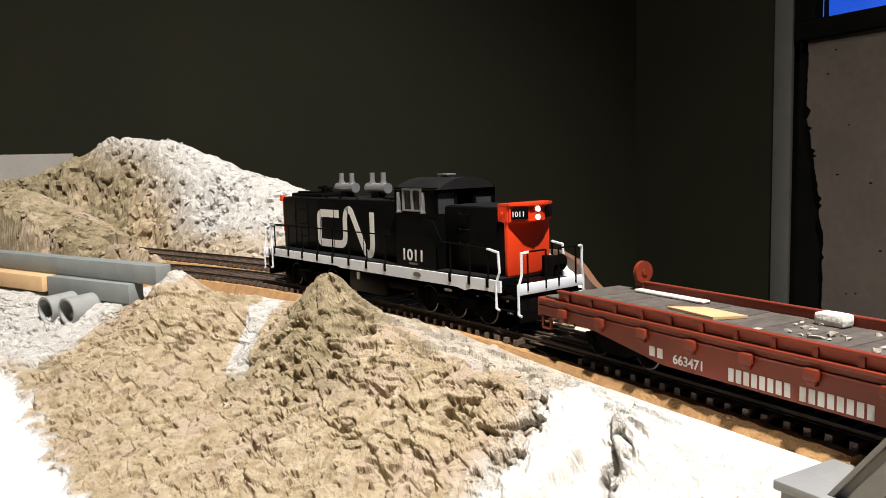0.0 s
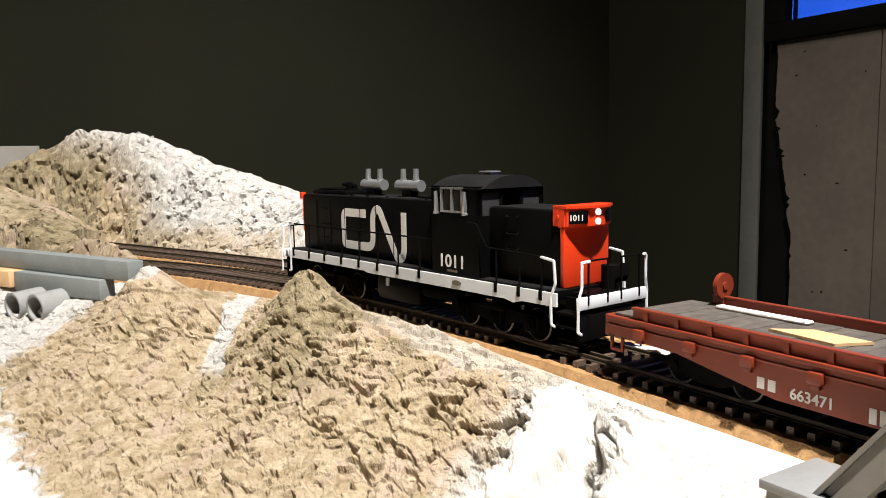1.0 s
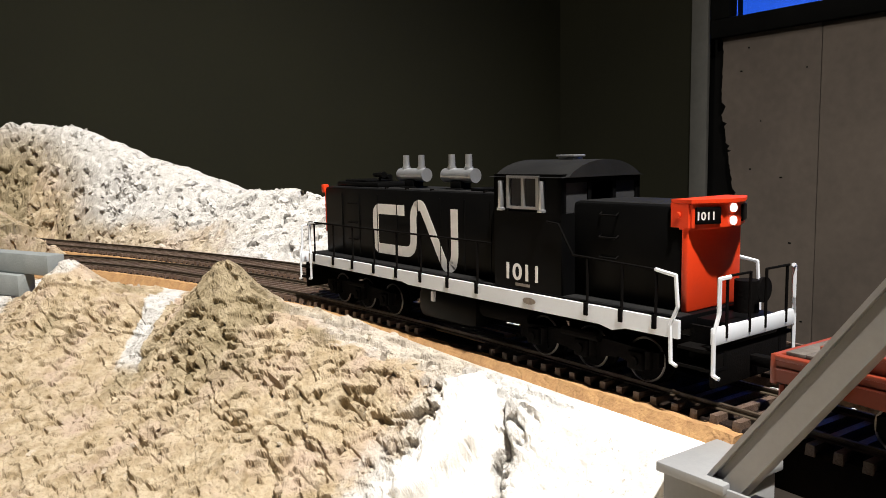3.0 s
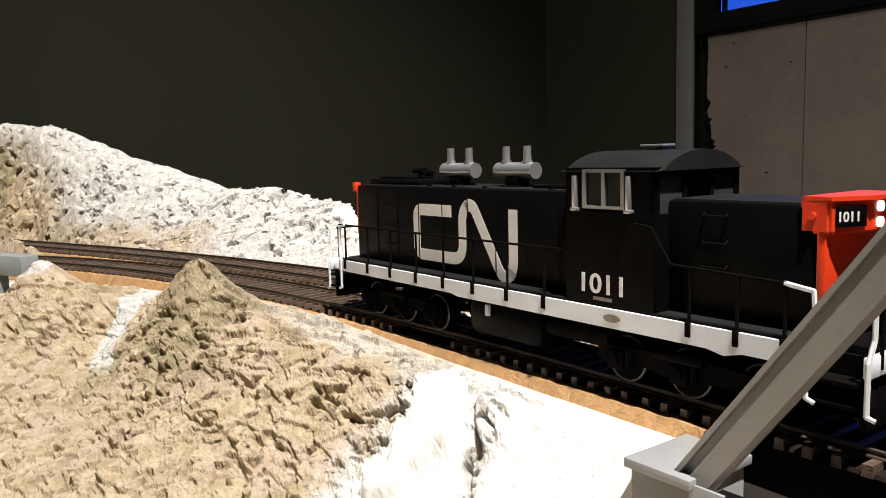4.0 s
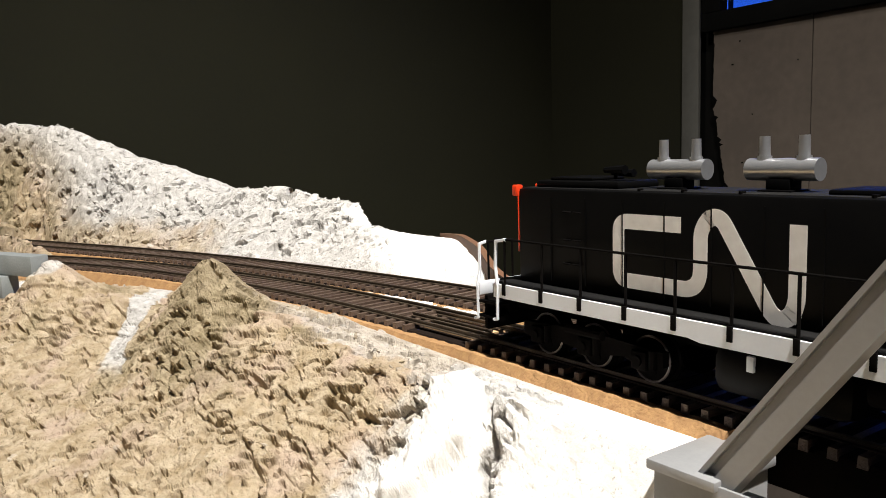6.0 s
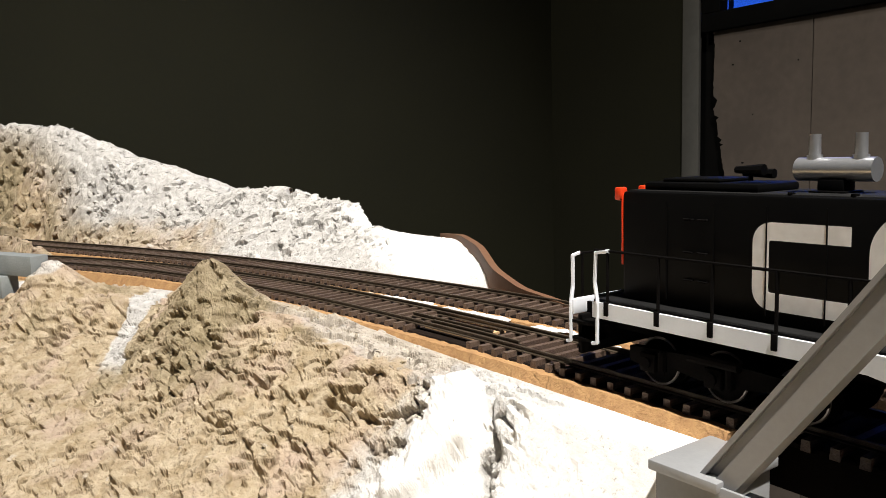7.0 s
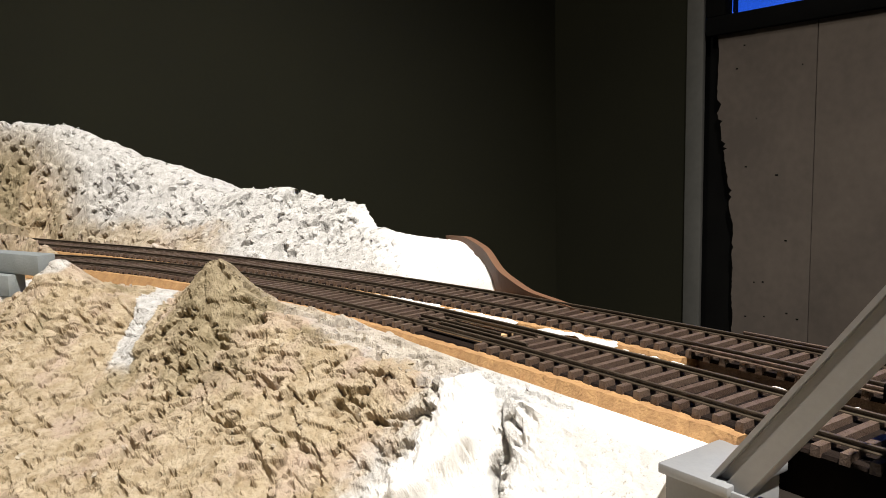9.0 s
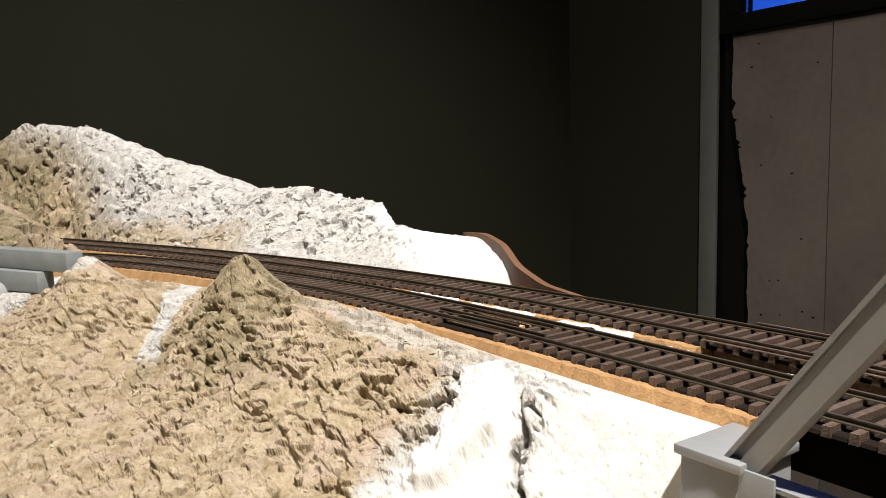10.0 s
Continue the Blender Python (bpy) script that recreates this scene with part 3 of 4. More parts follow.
# ---- plaster hills along the dark wall ----
CREST = np.array([(0.0356, 0.2707, -0.0055), (0.0266, 0.2827, -0.0018), (0.0158, 0.2984, -0.0004), (0.0062, 0.321, 0.0044), (0.0003, 0.3442, 0.0104), (-0.0095, 0.3711, 0.0135),
                  (-0.0326, 0.3986, 0.0138), (-0.0588, 0.4332, 0.0156), (-0.0705, 0.4634, 0.0257), (-0.0986, 0.481, 0.0297), (-0.1337, 0.5057, 0.0362), (-0.1773, 0.5324, 0.0291),
                  (-0.2093, 0.5541, 0.0469), (-0.2709, 0.5791, 0.0693), (-0.3254, 0.605, 0.087), (-0.3852, 0.63, 0.0952), (-0.4457, 0.622, 0.066), (-0.6079, 0.6015, 0.028)])


def back_hills():
    cols, rows = 900, 620
    x, y = np.meshgrid(np.linspace(-0.80, 0.075, cols), np.linspace(0.24, 0.80, rows))
    seg = np.r_[0, np.cumsum(np.linalg.norm(np.diff(CREST[:, :2], axis=0), axis=1))]
    fine = np.linspace(0, seg[-1], 160)
    line = np.stack([np.interp(fine, seg, CREST[:, k]) for k in range(3)], -1)
    best, hit = np.full(x.shape, 9.0), np.zeros(x.shape, int)
    for i, (px, py, pz) in enumerate(line):
        dist = np.hypot(x - px, y - py)
        near = dist < best
        best, hit = np.where(near, dist, best), np.where(near, i, hit)
    foot = np.maximum(-SIDING.front(line[:, 0], line[:, 1]) - 0.021, 0.008)
    zc, w = line[hit, 2], np.minimum(foot[hit], 0.20)
    behind = -SIDING.front(x, y) > -SIDING.front(line[hit, 0], line[hit, 1])
    t = np.clip(best / np.where(behind, 0.16, w), 0, 1)
    z = -0.0095 + (zc + 0.0095) * (1 - t) ** np.where(behind, 0.6, 0.85) * np.where(behind, 1 - 0.25 * t, 1)
    for _ in range(3):
        z[:, 6:-6] = sum(z[:, 6 + k:z.shape[1] - 6 + k] for k in range(-6, 7, 2)) / 7
        z[6:-6, :] = sum(z[6 + k:z.shape[0] - 6 + k, :] for k in range(-6, 7, 2)) / 7
    # brown mound between the two tracks, further along
    lean = np.exp(-(((x + 0.444) / 0.11) ** 2 + ((y - 0.561 + 0.25 * (x + 0.444)) / 0.056) ** 2) ** 1.1)
    z = np.maximum(z, -0.0095 + 0.056 * lean)
    low = np.exp(-(((x + 0.288) / 0.046) ** 2 + ((y - 0.469 + 0.55 * (x + 0.288)) / 0.019) ** 2) ** 1.2)
    z = np.maximum(z, -0.0095 + 0.026 * low)
    dm, ds = np.abs(MAIN.front(x, y)), np.abs(SIDING.front(x, y))
    clear = ease(dm, 0.019, 0.027) * np.where(x < -0.335, 1.0, ease(ds, 0.018, 0.026))
    z = -0.0097 + (z + 0.0097) * clear
    ragged = 0.03 * (fbm(x * 40, y * 40, 140) - 0.5) + 0.02 * (fbm(x * 150, y * 150, 141) - 0.5)
    smooth_white = ease(x + ragged * 0.7 + 0.35 * (y - 0.5), -0.10, -0.07) * ease(z, 0.030, 0.018)
    rough = 1 - 0.85 * smooth_white
    relief = pulp(x - 0.3 * y, y * 0.75 + 0.9 * z, 211, 2.1)
    dz = (rough * 0.0036 * relief + 0.009 * (fbm(x * 28, y * 28, 160) - 0.47) * (1 - 0.6 * smooth_white)) * clear * ease(z, -0.0097, 0.002)
    gx, gy = np.gradient(z, x[0], axis=1), np.gradient(z, y[:, 0], axis=0)
    inv = 1 / np.sqrt(1 + gx ** 2 + gy ** 2)
    xx, yy, zz = x - gx * inv * dz, y - gy * inv * dz, z + inv * dz
    room_side = (x - CORNER[0]) * E1[0] + (y - CORNER[1]) * E1[1]
    keep = (room_side > 0.002) & (MAIN.front(x, y) < -0.012) & ~(behind & (best > 0.004) & ((line[hit, 0] > -0.12) | (x > -0.12)))
    brown = np.clip(ease(lean, 0.03, 0.14) + ease(low, 0.1, 0.3) + ease(-x - 0.445 + ragged * 1.6 - 0.25 * (y - 0.66), 0.0, 0.03), 0, 1)
    tanfoot = ease(-x - 0.13 + ragged * 2, 0, 0.06) * ease(0.019 - z + ragged * 0.4, 0.0, 0.014)
    tan = np.maximum(brown, tanfoot * 0.8)
    dark = ease(fbm(x * 30, y * 30, 180) + 0.25 * ease(z, 0.03, 0.06), 0.38, 0.6) * brown * 0.9
    sheet, wash = np.stack([xx, yy, zz], -1), np.stack([tan, dark, smooth_white], -1)
    flakes("plaster_flake", sheet, np.clip(rough - 0.3, 0, 1) * keep * (clear > 0.6) * ease(z, -0.006, 0.004) * np.where(behind, ease(-best, -0.015, 0.0), 1.0), wash, 5000, 0.0010, 0.0030, 6, "torn white and brown paper-pulp flakes covering the far hills", detail=1)
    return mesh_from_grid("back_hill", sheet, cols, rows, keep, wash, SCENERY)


tagged(back_hills(), "rough white and brown plaster hills along the dark wall", "hill")


# curved brown profile board that closes the hill's end
def profile_board():
    knots_xyz = np.array([(0.0384, 0.2674, -0.0027), (0.0275, 0.2811, -0.0), (0.0172, 0.2968, 0.0013), (0.0075, 0.3188, 0.0058), (0.0021, 0.3426, 0.0124), (-0.0065, 0.3693, 0.0149), (-0.016, 0.3863, 0.0138)])
    n = 48
    q = np.linspace(0, len(knots_xyz) - 1, n + 1)
    line = np.stack([np.interp(q, np.arange(len(knots_xyz)), knots_xyz[:, k]) for k in range(3)], -1)
    for _ in range(4):
        line[1:-1] = (line[:-2] + 2 * line[1:-1] + line[2:]) / 4
    verts, faces = [], []
    for x, y, top in line:
        for dx in (0.0, 0.0030):
            verts += [(x + dx, y, -0.062), (x + dx, y, top)]
    for i in range(n):
        k = i * 4
        for a, b in ((0, 1), (1, 3), (3, 2), (2, 0)):
            faces.append((k + a, k + b, k + 4 + b, k + 4 + a))
    faces += [(0, 2, 3, 1), (n * 4 + 1, n * 4 + 3, n * 4 + 2, n * 4)]
    me = bpy.data.meshes.new("profile_board")
    me.from_pydata(verts, [], faces)
    me.materials.append(HARDBOARD)
    return new("profile_board", me)


tagged(profile_board(), "thin brown hardboard cut to the hill's curve", "board")


# plaster crumbs and patches between the tracks
def crumbs():
    rng = random.Random(21)
    bm = bmesh.new()
    for s, spread, size, n in ((-0.185, 0.010, 3.0, 14), (-0.150, 0.010, 3.2, 16), (-0.10, 0.012, 2.4, 12), (-0.045, 0.02, 2.8, 22), (0.0, 0.012, 2.2, 12), (0.05, 0.03, 1.6, 12)):
        for _ in range(n):
            q = s + rng.gauss(0, spread)
            c, h = MAIN.at(q), MAIN.heading(q)
            off = rng.uniform(0.0160, 0.0205)
            x, y = c[0] - math.sin(h) * off, c[1] + math.cos(h) * off
            r = size * MM * rng.uniform(0.4, 1.0)
            m = Matrix.Translation((x, y, -0.0046)) @ Matrix.Rotation(h, 4, "Z") @ Matrix.Diagonal((r * 1.6, r * 0.8, r * 0.55, 1))
            made = bmesh.ops.create_icosphere(bm, subdivisions=2, radius=1.0, matrix=m)
            for v in made["verts"]:
                v.co += Vector((rng.uniform(-1, 1), rng.uniform(-1, 1), rng.uniform(-1, 1))) * r * 0.12
    return to_mesh("plaster_crumb", bm, PLASTER)


def between_tracks():
    """A ragged skin of white plaster lying between the two lines of ties."""
    cols, rows = 420, 40
    a, w = np.meshgrid(np.linspace(-0.36, -0.132, cols), np.linspace(0.0, 1.0, rows))
    near, far = MAIN.level(a) + 0.0158, SIDING.level(a) - 0.0158
    b = near + (np.maximum(far, near + 0.003) - near) * w
    x, y = a * ALONG[0] + b * ACROSS[0], a * ALONG[1] + b * ACROSS[1]
    keep = fbm(x * 55, y * 55, 510) + 0.10 * ease(a, -0.22, -0.15) - 0.20 * np.abs(w - 0.5) > 0.40
    z = -0.0030 + 0.0016 * (fbm(x * 330, y * 330, 512) - 0.47) + 0.0012 * (fbm(x * 90, y * 90, 514) - 0.47)
    wash = np.stack([np.zeros_like(a), np.zeros_like(a), 0.8 * np.ones_like(a)], -1)
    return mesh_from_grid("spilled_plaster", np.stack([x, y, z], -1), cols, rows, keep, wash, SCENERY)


tagged(between_tracks(), "ragged white plaster spilled between the two tracks", "plaster")
PLASTER = material("loose_plaster", (0.80, 0.79, 0.77), (0.66, 0.62, 0.56), rough=0.9, scale=300, fine=1200, bump=0.6)
tagged(new("plaster_crumb", crumbs()), "white plaster crumbs spilled between the two tracks", "plaster", kind="stuff")


# ---- grey girder and culvert pipes ----
def bar_between(name, a, b, width, z0, z1, mat, label, category, bevel=0.5):
    a, b = Vector((*a, 0)), Vector((*b, 0))
    length = (b - a).length * 1000
    ob = new(name, to_mesh(name, box(B(), 0, length, -width / 2, width / 2, z0, z1, bevel), mat))
    ob.matrix_world = Matrix.Translation(a) @ Matrix.Rotation(math.atan2(b.y - a.y, b.x - a.x), 4, "Z")
    return tagged(ob, label, category)


bar_between("retaining_beam", (-0.2037, 0.3577), (-0.4576, 0.4913), 9, 1.2, 11.0, WOODGREY, "grey painted wooden beam beside the track", "beam", 0.4)
bar_between("wood_block", (-0.291, 0.397), (-0.363, 0.434), 14, -8, 0.9, BALSA, "bare wooden block below the grey beam", "block", 0.4)
bar_between("retaining_beam", (-0.2225, 0.3636), (-0.290, 0.3960), 9, -9.5, 0.9, WOODGREY, "short grey painted wooden block under the beam", "block", 0.4)


def culvert(x, y, z, turn):
    bm = bmesh.new()
    n, outer, inner, length = 28, 7.4, 6.2, 34
    rings = []
    for r, w in ((outer, 0), (outer, length), (inner, length), (inner, 0)):
        rings.append([bm.verts.new(Vector((w, r * math.cos(k * math.tau / n), r * math.sin(k * math.tau / n))) * MM) for k in range(n)])
    for i in range(4):
        p, q = rings[i], rings[(i + 1) % 4]
        for k in range(n):
            bm.faces.new((p[k], p[(k + 1) % n], q[(k + 1) % n], q[k]))
    bmesh.ops.recalc_face_normals(bm, faces=bm.faces)
    ob = new("culvert_pipe", to_mesh("culvert_pipe", bm, PIPE))
    ob.matrix_world = pose(x, y, z, 0, -3, turn)
    return tagged(ob, "grey plastic culvert pipe set into white plaster", "pipe", group="culvert pipes")


culvert(-0.2769, 0.3672, -0.0140, 64)
culvert(-0.2600, 0.3600, -0.0135, 64)

# ---- bridge beside the main track ----
BRIDGE_TURN = math.atan2(-0.785, 0.62)
bridge = new("truss_bridge")
bridge.matrix_world = Matrix.Translation((0.0435, 0.1372, 0.0)) @ Matrix.Rotation(BRIDGE_TURN, 4, "Z")
tagged(bridge, "grey plastic truss bridge on a grey pier", "bridge")


def channel(bm, a, b, width, depth, thick):
    """A bar from a to b in the local x-z plane: a wide near face, a groove and a thin flange, hollow behind."""
    a, b = Vector(a), Vector(b)
    d = (b - a).normalized()
    n = Vector((-d.z, 0, d.x))
    w, e, k = width / 2, depth / 2, 0.7
    g = thick + 0.28 * width
    shape = [(-w, -e), (w - g, -e), (w - g, -e + 2 * k), (w - thick, -e + 2 * k), (w - thick, -e), (w, -e), (w, e), (w - thick, e), (w - thick, -e + 2 * k + thick), (-w + thick, -e + 2 * k + thick), (-w + thick, e), (-w, e)]
    ends = []
    for p in (a, b):
        ends.append([bm.verts.new(Vector(((p + n * u).x, v, (p + n * u).z)) * MM) for u, v in shape])
    m = len(shape)
    for i in range(m):
        bm.faces.new((ends[0][i], ends[0][(i + 1) % m], ends[1][(i + 1) % m], ends[1][i]))
    bm.faces.new(ends[0])
    bm.faces.new(ends[1][::-1])
    bmesh.ops.recalc_face_normals(bm, faces=bm.faces)
    return bm


part("end_post", channel(B(), (-0.5, 0, -8.5), (37, 0, 42), 6.4, 5.0, 0.9), GREY, bridge)
part("bottom_chord", channel(B(), (5, 0, -11), (150, 0, -11), 6.5, 5.0, 0.9), GREY, bridge)
part("top_chord", channel(B(), (36, 0, 42), (150, 0, 42), 6.4, 5.0, 0.9), GREY, bridge)
part("gusset", box(B(), -2, 9, -3.4, -2.6, -15, -6, 0.2), GREY, bridge)
part("diagonal", channel(B(), (40, 0, 42), (78, 0, -9), 4.5, 4.0, 0.8), GREY, bridge)
part("bracket", box(B(), 12, 30, 2, 10, -22, -13, 0.4), GREY, bridge)
for x0 in (18, 48):
    bm = B()
    prism(bm, [(x0, 3.0), (x0 + 4.5, 3.0), (x0 + 20.5, 24.0), (x0 + 16.0, 24.0)], "z", -17.5, -16.3)
    part("lateral_brace", bm, GREY, bridge)
part("floor_beam", box(B(), 40, 42.2, 2.5, 34, -18, -13, 0.3), GREY, bridge)
part("floor_beam", box(B(), 76, 78.2, 2.5, 34, -18, -13, 0.3), GREY, bridge)
pier = new("bridge_pier")
pier.matrix_world = Matrix.Translation((0.0435, 0.1372, 0.0)) @ Matrix.Rotation(BRIDGE_TURN, 4, "Z")
tagged(pier, "light grey plastic bridge pier with a flat cap", "pier")
part("cap", box(B(), -12, 3, -4.5, 15, -7.0, -5.0, 0.3), GREY, pier)
part("shaft", box(B(), -11, 2, -3.5, 14, -62, -7.0, 0.4), GREY, pier)


# ---- locomotive (local x runs forward, near side is -y; millimetres) ----
def lettering(name, text, size, mat, parent, m, label=""):
    curve = bpy.data.curves.new(name, "FONT")
    curve.body, curve.size, curve.extrude = text, size * MM, 0.00004
    curve.align_x, curve.offset = "LEFT", 0.00002 * size
    temp = bpy.data.objects.new(name, curve)
    me = bpy.data.meshes.new_from_object(temp)
    bpy.data.objects.remove(temp)
    me.materials.clear()
    me.materials.append(mat)
    ob = new(name, me)
    ob.parent = parent
    ob.matrix_local = m
    return tagged(ob, label)


SIDE = Matrix(((1, 0, 0, 0), (0, 0, -1, 0), (0, 1, 0, 0), (0, 0, 0, 1)))


def on_side(x, y, z):
    """Stands flat lettering upright on the near side."""
    return Matrix.Translation((x * MM, y * MM, z * MM)) @ SIDE


def ribbon(points, width, y):
    """A flat band of even width along a path in the x-z plane, with rounded bends."""
    path = []
    for i, p in enumerate(points):
        if i in (0, len(points) - 1):
            path.append(Vector(p[:2]))
            continue
        p0, p1, r = Vector(p[:2]), None, p[2]
        a, b = (Vector(points[i - 1][:2]) - p0).normalized(), (Vector(points[i + 1][:2]) - p0).normalized()
        for k in range(9):
            t = k / 8
            path.append((p0 + a * r) * (1 - t) ** 2 + p0 * 2 * t * (1 - t) + (p0 + b * r) * t * t)
    bm = bmesh.new()
    rows = []
    for i, p in enumerate(path):
        d = (path[min(i + 1, len(path) - 1)] - path[max(i - 1, 0)]).normalized()
        n = Vector((-d.y, d.x)) * width / 2
        rows.append([bm.verts.new(Vector((q.x, w, q.y)) * MM) for w in (y, y - 0.06) for q in (p + n, p - n)])
    for a, b in zip(rows, rows[1:]):
        for i, j in ((0, 1), (1, 3), (3, 2), (2, 0)):
            bm.faces.new((a[i], a[j], b[j], b[i]))
    bm.faces.new([rows[0][i] for i in (0, 1, 3, 2)])
    bm.faces.new([rows[-1][i] for i in (2, 3, 1, 0)])
    bmesh.ops.recalc_face_normals(bm, faces=bm.faces)
    return bm


def wheelset(parent, x, r, mat=UNDER):
    """Axle with two flanged wheels, turning about its own axis."""
    bm = B()
    rod(bm, (0, -11, 0), (0, 11, 0), 1.1, 10)
    for side in (-1, 1):
        rod(bm, (0, side * 7.2, 0), (0, side * 9.8, 0), r, 28)
        rod(bm, (0, side * 6.5, 0), (0, side * 7.2, 0), r + 0.75, 28)
        for k in range(5):
            q = k * math.tau / 5
            rod(bm, (math.cos(q) * r * 0.55, side * 9.7, math.sin(q) * r * 0.55), (math.cos(q) * r * 0.55, side * 10.0, math.sin(q) * r * 0.55), 0.7, 8)
    ob = part("wheelset", bm, mat, parent)
    ob.location = (x * MM, 0, r * MM)
    for side in (-1, 1):
        bm = B()
        for k in range(28):
            p, q = k * math.tau / 28, (k + 1) * math.tau / 28
            rod(bm, (math.cos(p) * (r - 0.35), side * 9.9, math.sin(p) * (r - 0.35)), (math.cos(q) * (r - 0.35), side * 9.9, math.sin(q) * (r - 0.35)), 0.3, 5)
        part("tyre", bm, STEEL, ob, "worn bright steel tyre")
    TURNING.append((ob, x, r))
    return ob


TURNING = []


def truck(parent, x, wheels, length, r):
    for side in (-1, 1):
        bm = B()
        y0, y1 = sorted((side * 11.2, side * 13.2))
        outline = [(x - length / 2, 8.6), (x - length / 2, 5.2), (x - length / 2 + 5, 4.2), (x - length / 4, 5.6), (x - 4, 4.6), (x + 4, 4.6), (x + length / 4, 5.6), (x + length / 2 - 5, 4.2), (x + length / 2, 5.2), (x + length / 2, 8.6), (x + 7, 9.4), (x - 7, 9.4)]
        prism(bm, outline, "y", y0, y1)
        for w in wheels:
            box(bm, x + w - 2.2, x + w + 2.2, *sorted((side * 13.0, side * 14.6)), 3.8, 8.2, 0.5)
            rod(bm, (x + w, side * 14.5, 6.0), (x + w, side * 15.2, 6.0), 1.3, 12)
            rod(bm, (x + w + 3.6, side * 13.6, 4.6), (x + w + 3.6, side * 13.6, 8.8), 1.0, 8)
        rod(bm, (x - 6, side * 14.0, 9.6), (x + 6, side * 14.0, 9.6), 1.2, 10)
        part("side_frame", bm, UNDER, parent)
    for w in wheels:
        wheelset(parent, x + w, r)


def coupler(parent, x, direction, z=8.2):
    bm = B()
    box(bm, *sorted((x, x + direction * 7)), -1.3, 1.3, z - 1.2, z + 1.2, 0.3)
    box(bm, *sorted((x + direction * 6, x + direction * 10)), -2.6, 2.0, z - 1.9, z + 1.9, 0.6)
    rod(bm, (x + direction * 7, 0, z - 1), (x + direction * 7, 3, z - 5.6), 0.3, 6)
    part("coupler", bm, UNDER, parent)


def build_loco():
    loco = tagged(new("diesel_locomotive"), "black model diesel locomotive with white sill and orange-red nose", "locomotive")
    # deck and sills
    part("deck", box(box(B(), 21, 190, -15.7, 15.7, 15.4, 18.5, 0.3), 14, 199, -9, 9, 13.0, 17.6, 0.3), LOCO_BLACK, loco)
    for side in (-1, 1):
        bm = B()
        y0, y1 = sorted((side * 15.7, side * 16.6))
        prism(bm, [(21.5, 18.0), (21.5, 14.3), (85, 14.3), (88, 13.7), (168, 13.7), (172, 12.9), (176, 13.9), (190.5, 13.9), (190.5, 18.0)], "y", y0, y1)
        part("side_sill", bm, LOCO_WHITE, loco, "white painted side sill")
        bm = B()
        rod(bm, (144, side * 16.5, 16.0), (144, side * 16.8, 16.0), 1.2, 16)
        bmesh.ops.scale(bm, vec=(2.0, 1, 0.75), space=Matrix.Translation((-144 * MM, 0, -16.0 * MM)), verts=bm.verts)
        part("builders_plate", bm, STEEL, loco, "small oval metal plate")
    # hoods
    part("long_hood", box(B(), 25.2, 129, -10.5, 10.5, 18.4, 43.6, 0.9), LOCO_BLACK, loco)
    part("front_hood", box(B(), 154, 186.5, -10.5, 10.5, 18.4, 42.5, 0.9), LOCO_BLACK, loco)
    part("hood_roof", box(B(), 26.5, 128.4, -9.6, 9.6, 43.3, 43.8, 0.2), LOCO_ROOF, loco, "black hood roof, paler for dust and light on top")
    part("hood_roof", box(B(), 155.2, 183, -9.6, 9.6, 42.2, 42.75, 0.2), LOCO_ROOF, loco, "black hood roof, paler for dust and light on top")
    part("walkway", box(B(), 22, 128.5, -15.6, -10.8, 18.4, 18.62), LOCO_ROOF, loco, "black walkway, paler for dust and light on top")
    part("walkway", box(B(), 155, 190, -15.6, -10.8, 18.4, 18.62), LOCO_ROOF, loco, "black walkway, paler for dust and light on top")
    part("roof_hatch", box(box(B(), 29, 58, -7.5, 7.5, 43.4, 45.6, 0.8), 33, 48, -6, 6, 45.5, 46.4, 0.4), LOCO_BLACK, loco)
    part("winterization_hatch", box(B(), 108, 126, -6.5, 6.5, 43.4, 44.8, 0.6), LOCO_BLACK, loco)
    bm = B()
    rod(bm, (54, -4, 46), (54, -4, 48.6), 0.5, 8)
    rod(bm, (50.5, -4, 48.2), (57, -4, 48.2), 0.7, 8, 1.2)
    rod(bm, (51, -2, 47.4), (58, -2, 47.4), 0.6, 8, 1.0)
    part("horn", bm, LOCO_BLACK, loco)
    for k, x in enumerate((66, 78, 92, 118)):
        part("lift_ring", rod(B(), (x, -9.0, 43.2), (x, -9.0, 44.2), 0.7, 10), UNDER, loco)
    # hood door seams and latches
    for x in (38, 50, 62, 74, 86, 98, 110, 122):
        part("door_seam", box(B(), x - 0.15, x + 0.15, -10.68, -10.4, 20, 41.5), LOCO_BLACK, loco)
    for x, z in ((44, 38), (47.5, 38), (44, 31), (47.5, 31), (44, 25), (47.5, 25)):
        part("latch", wire(B(), [(x - 1.0, -10.5, z), (x - 1.0, -11.1, z), (x + 1.0, -11.1, z), (x + 1.0, -10.5, z)], 0.22), UNDER, loco)
    for x, z in ((166, 34), (166, 29), (166, 39.5)):
        part("grab_iron", wire(B(), [(x - 2.6, -10.4, z + 0.6), (x - 2.6, -11.4, z), (x + 2.6, -11.4, z), (x + 2.6, -10.4, z + 0.6)], 0.25), UNDER, loco)
    # exhaust silencers
    for x0, x1, p0, p1 in ((62.0, 77.2, 65.2, 74.2), (87.6, 103, 91, 99.6)):
        bm = rod(B(), (x0, 0, 48.2), (x1, 0, 48.2), 2.3, 28)
        drum = part("silencer", bm, SILVER, loco, "silver exhaust silencer drum")
        for x in (p0, p1):
            bm = rod(B(), (x, 0, 50.0), (x, 0, 55.0), 1.15, 18, 1.05)
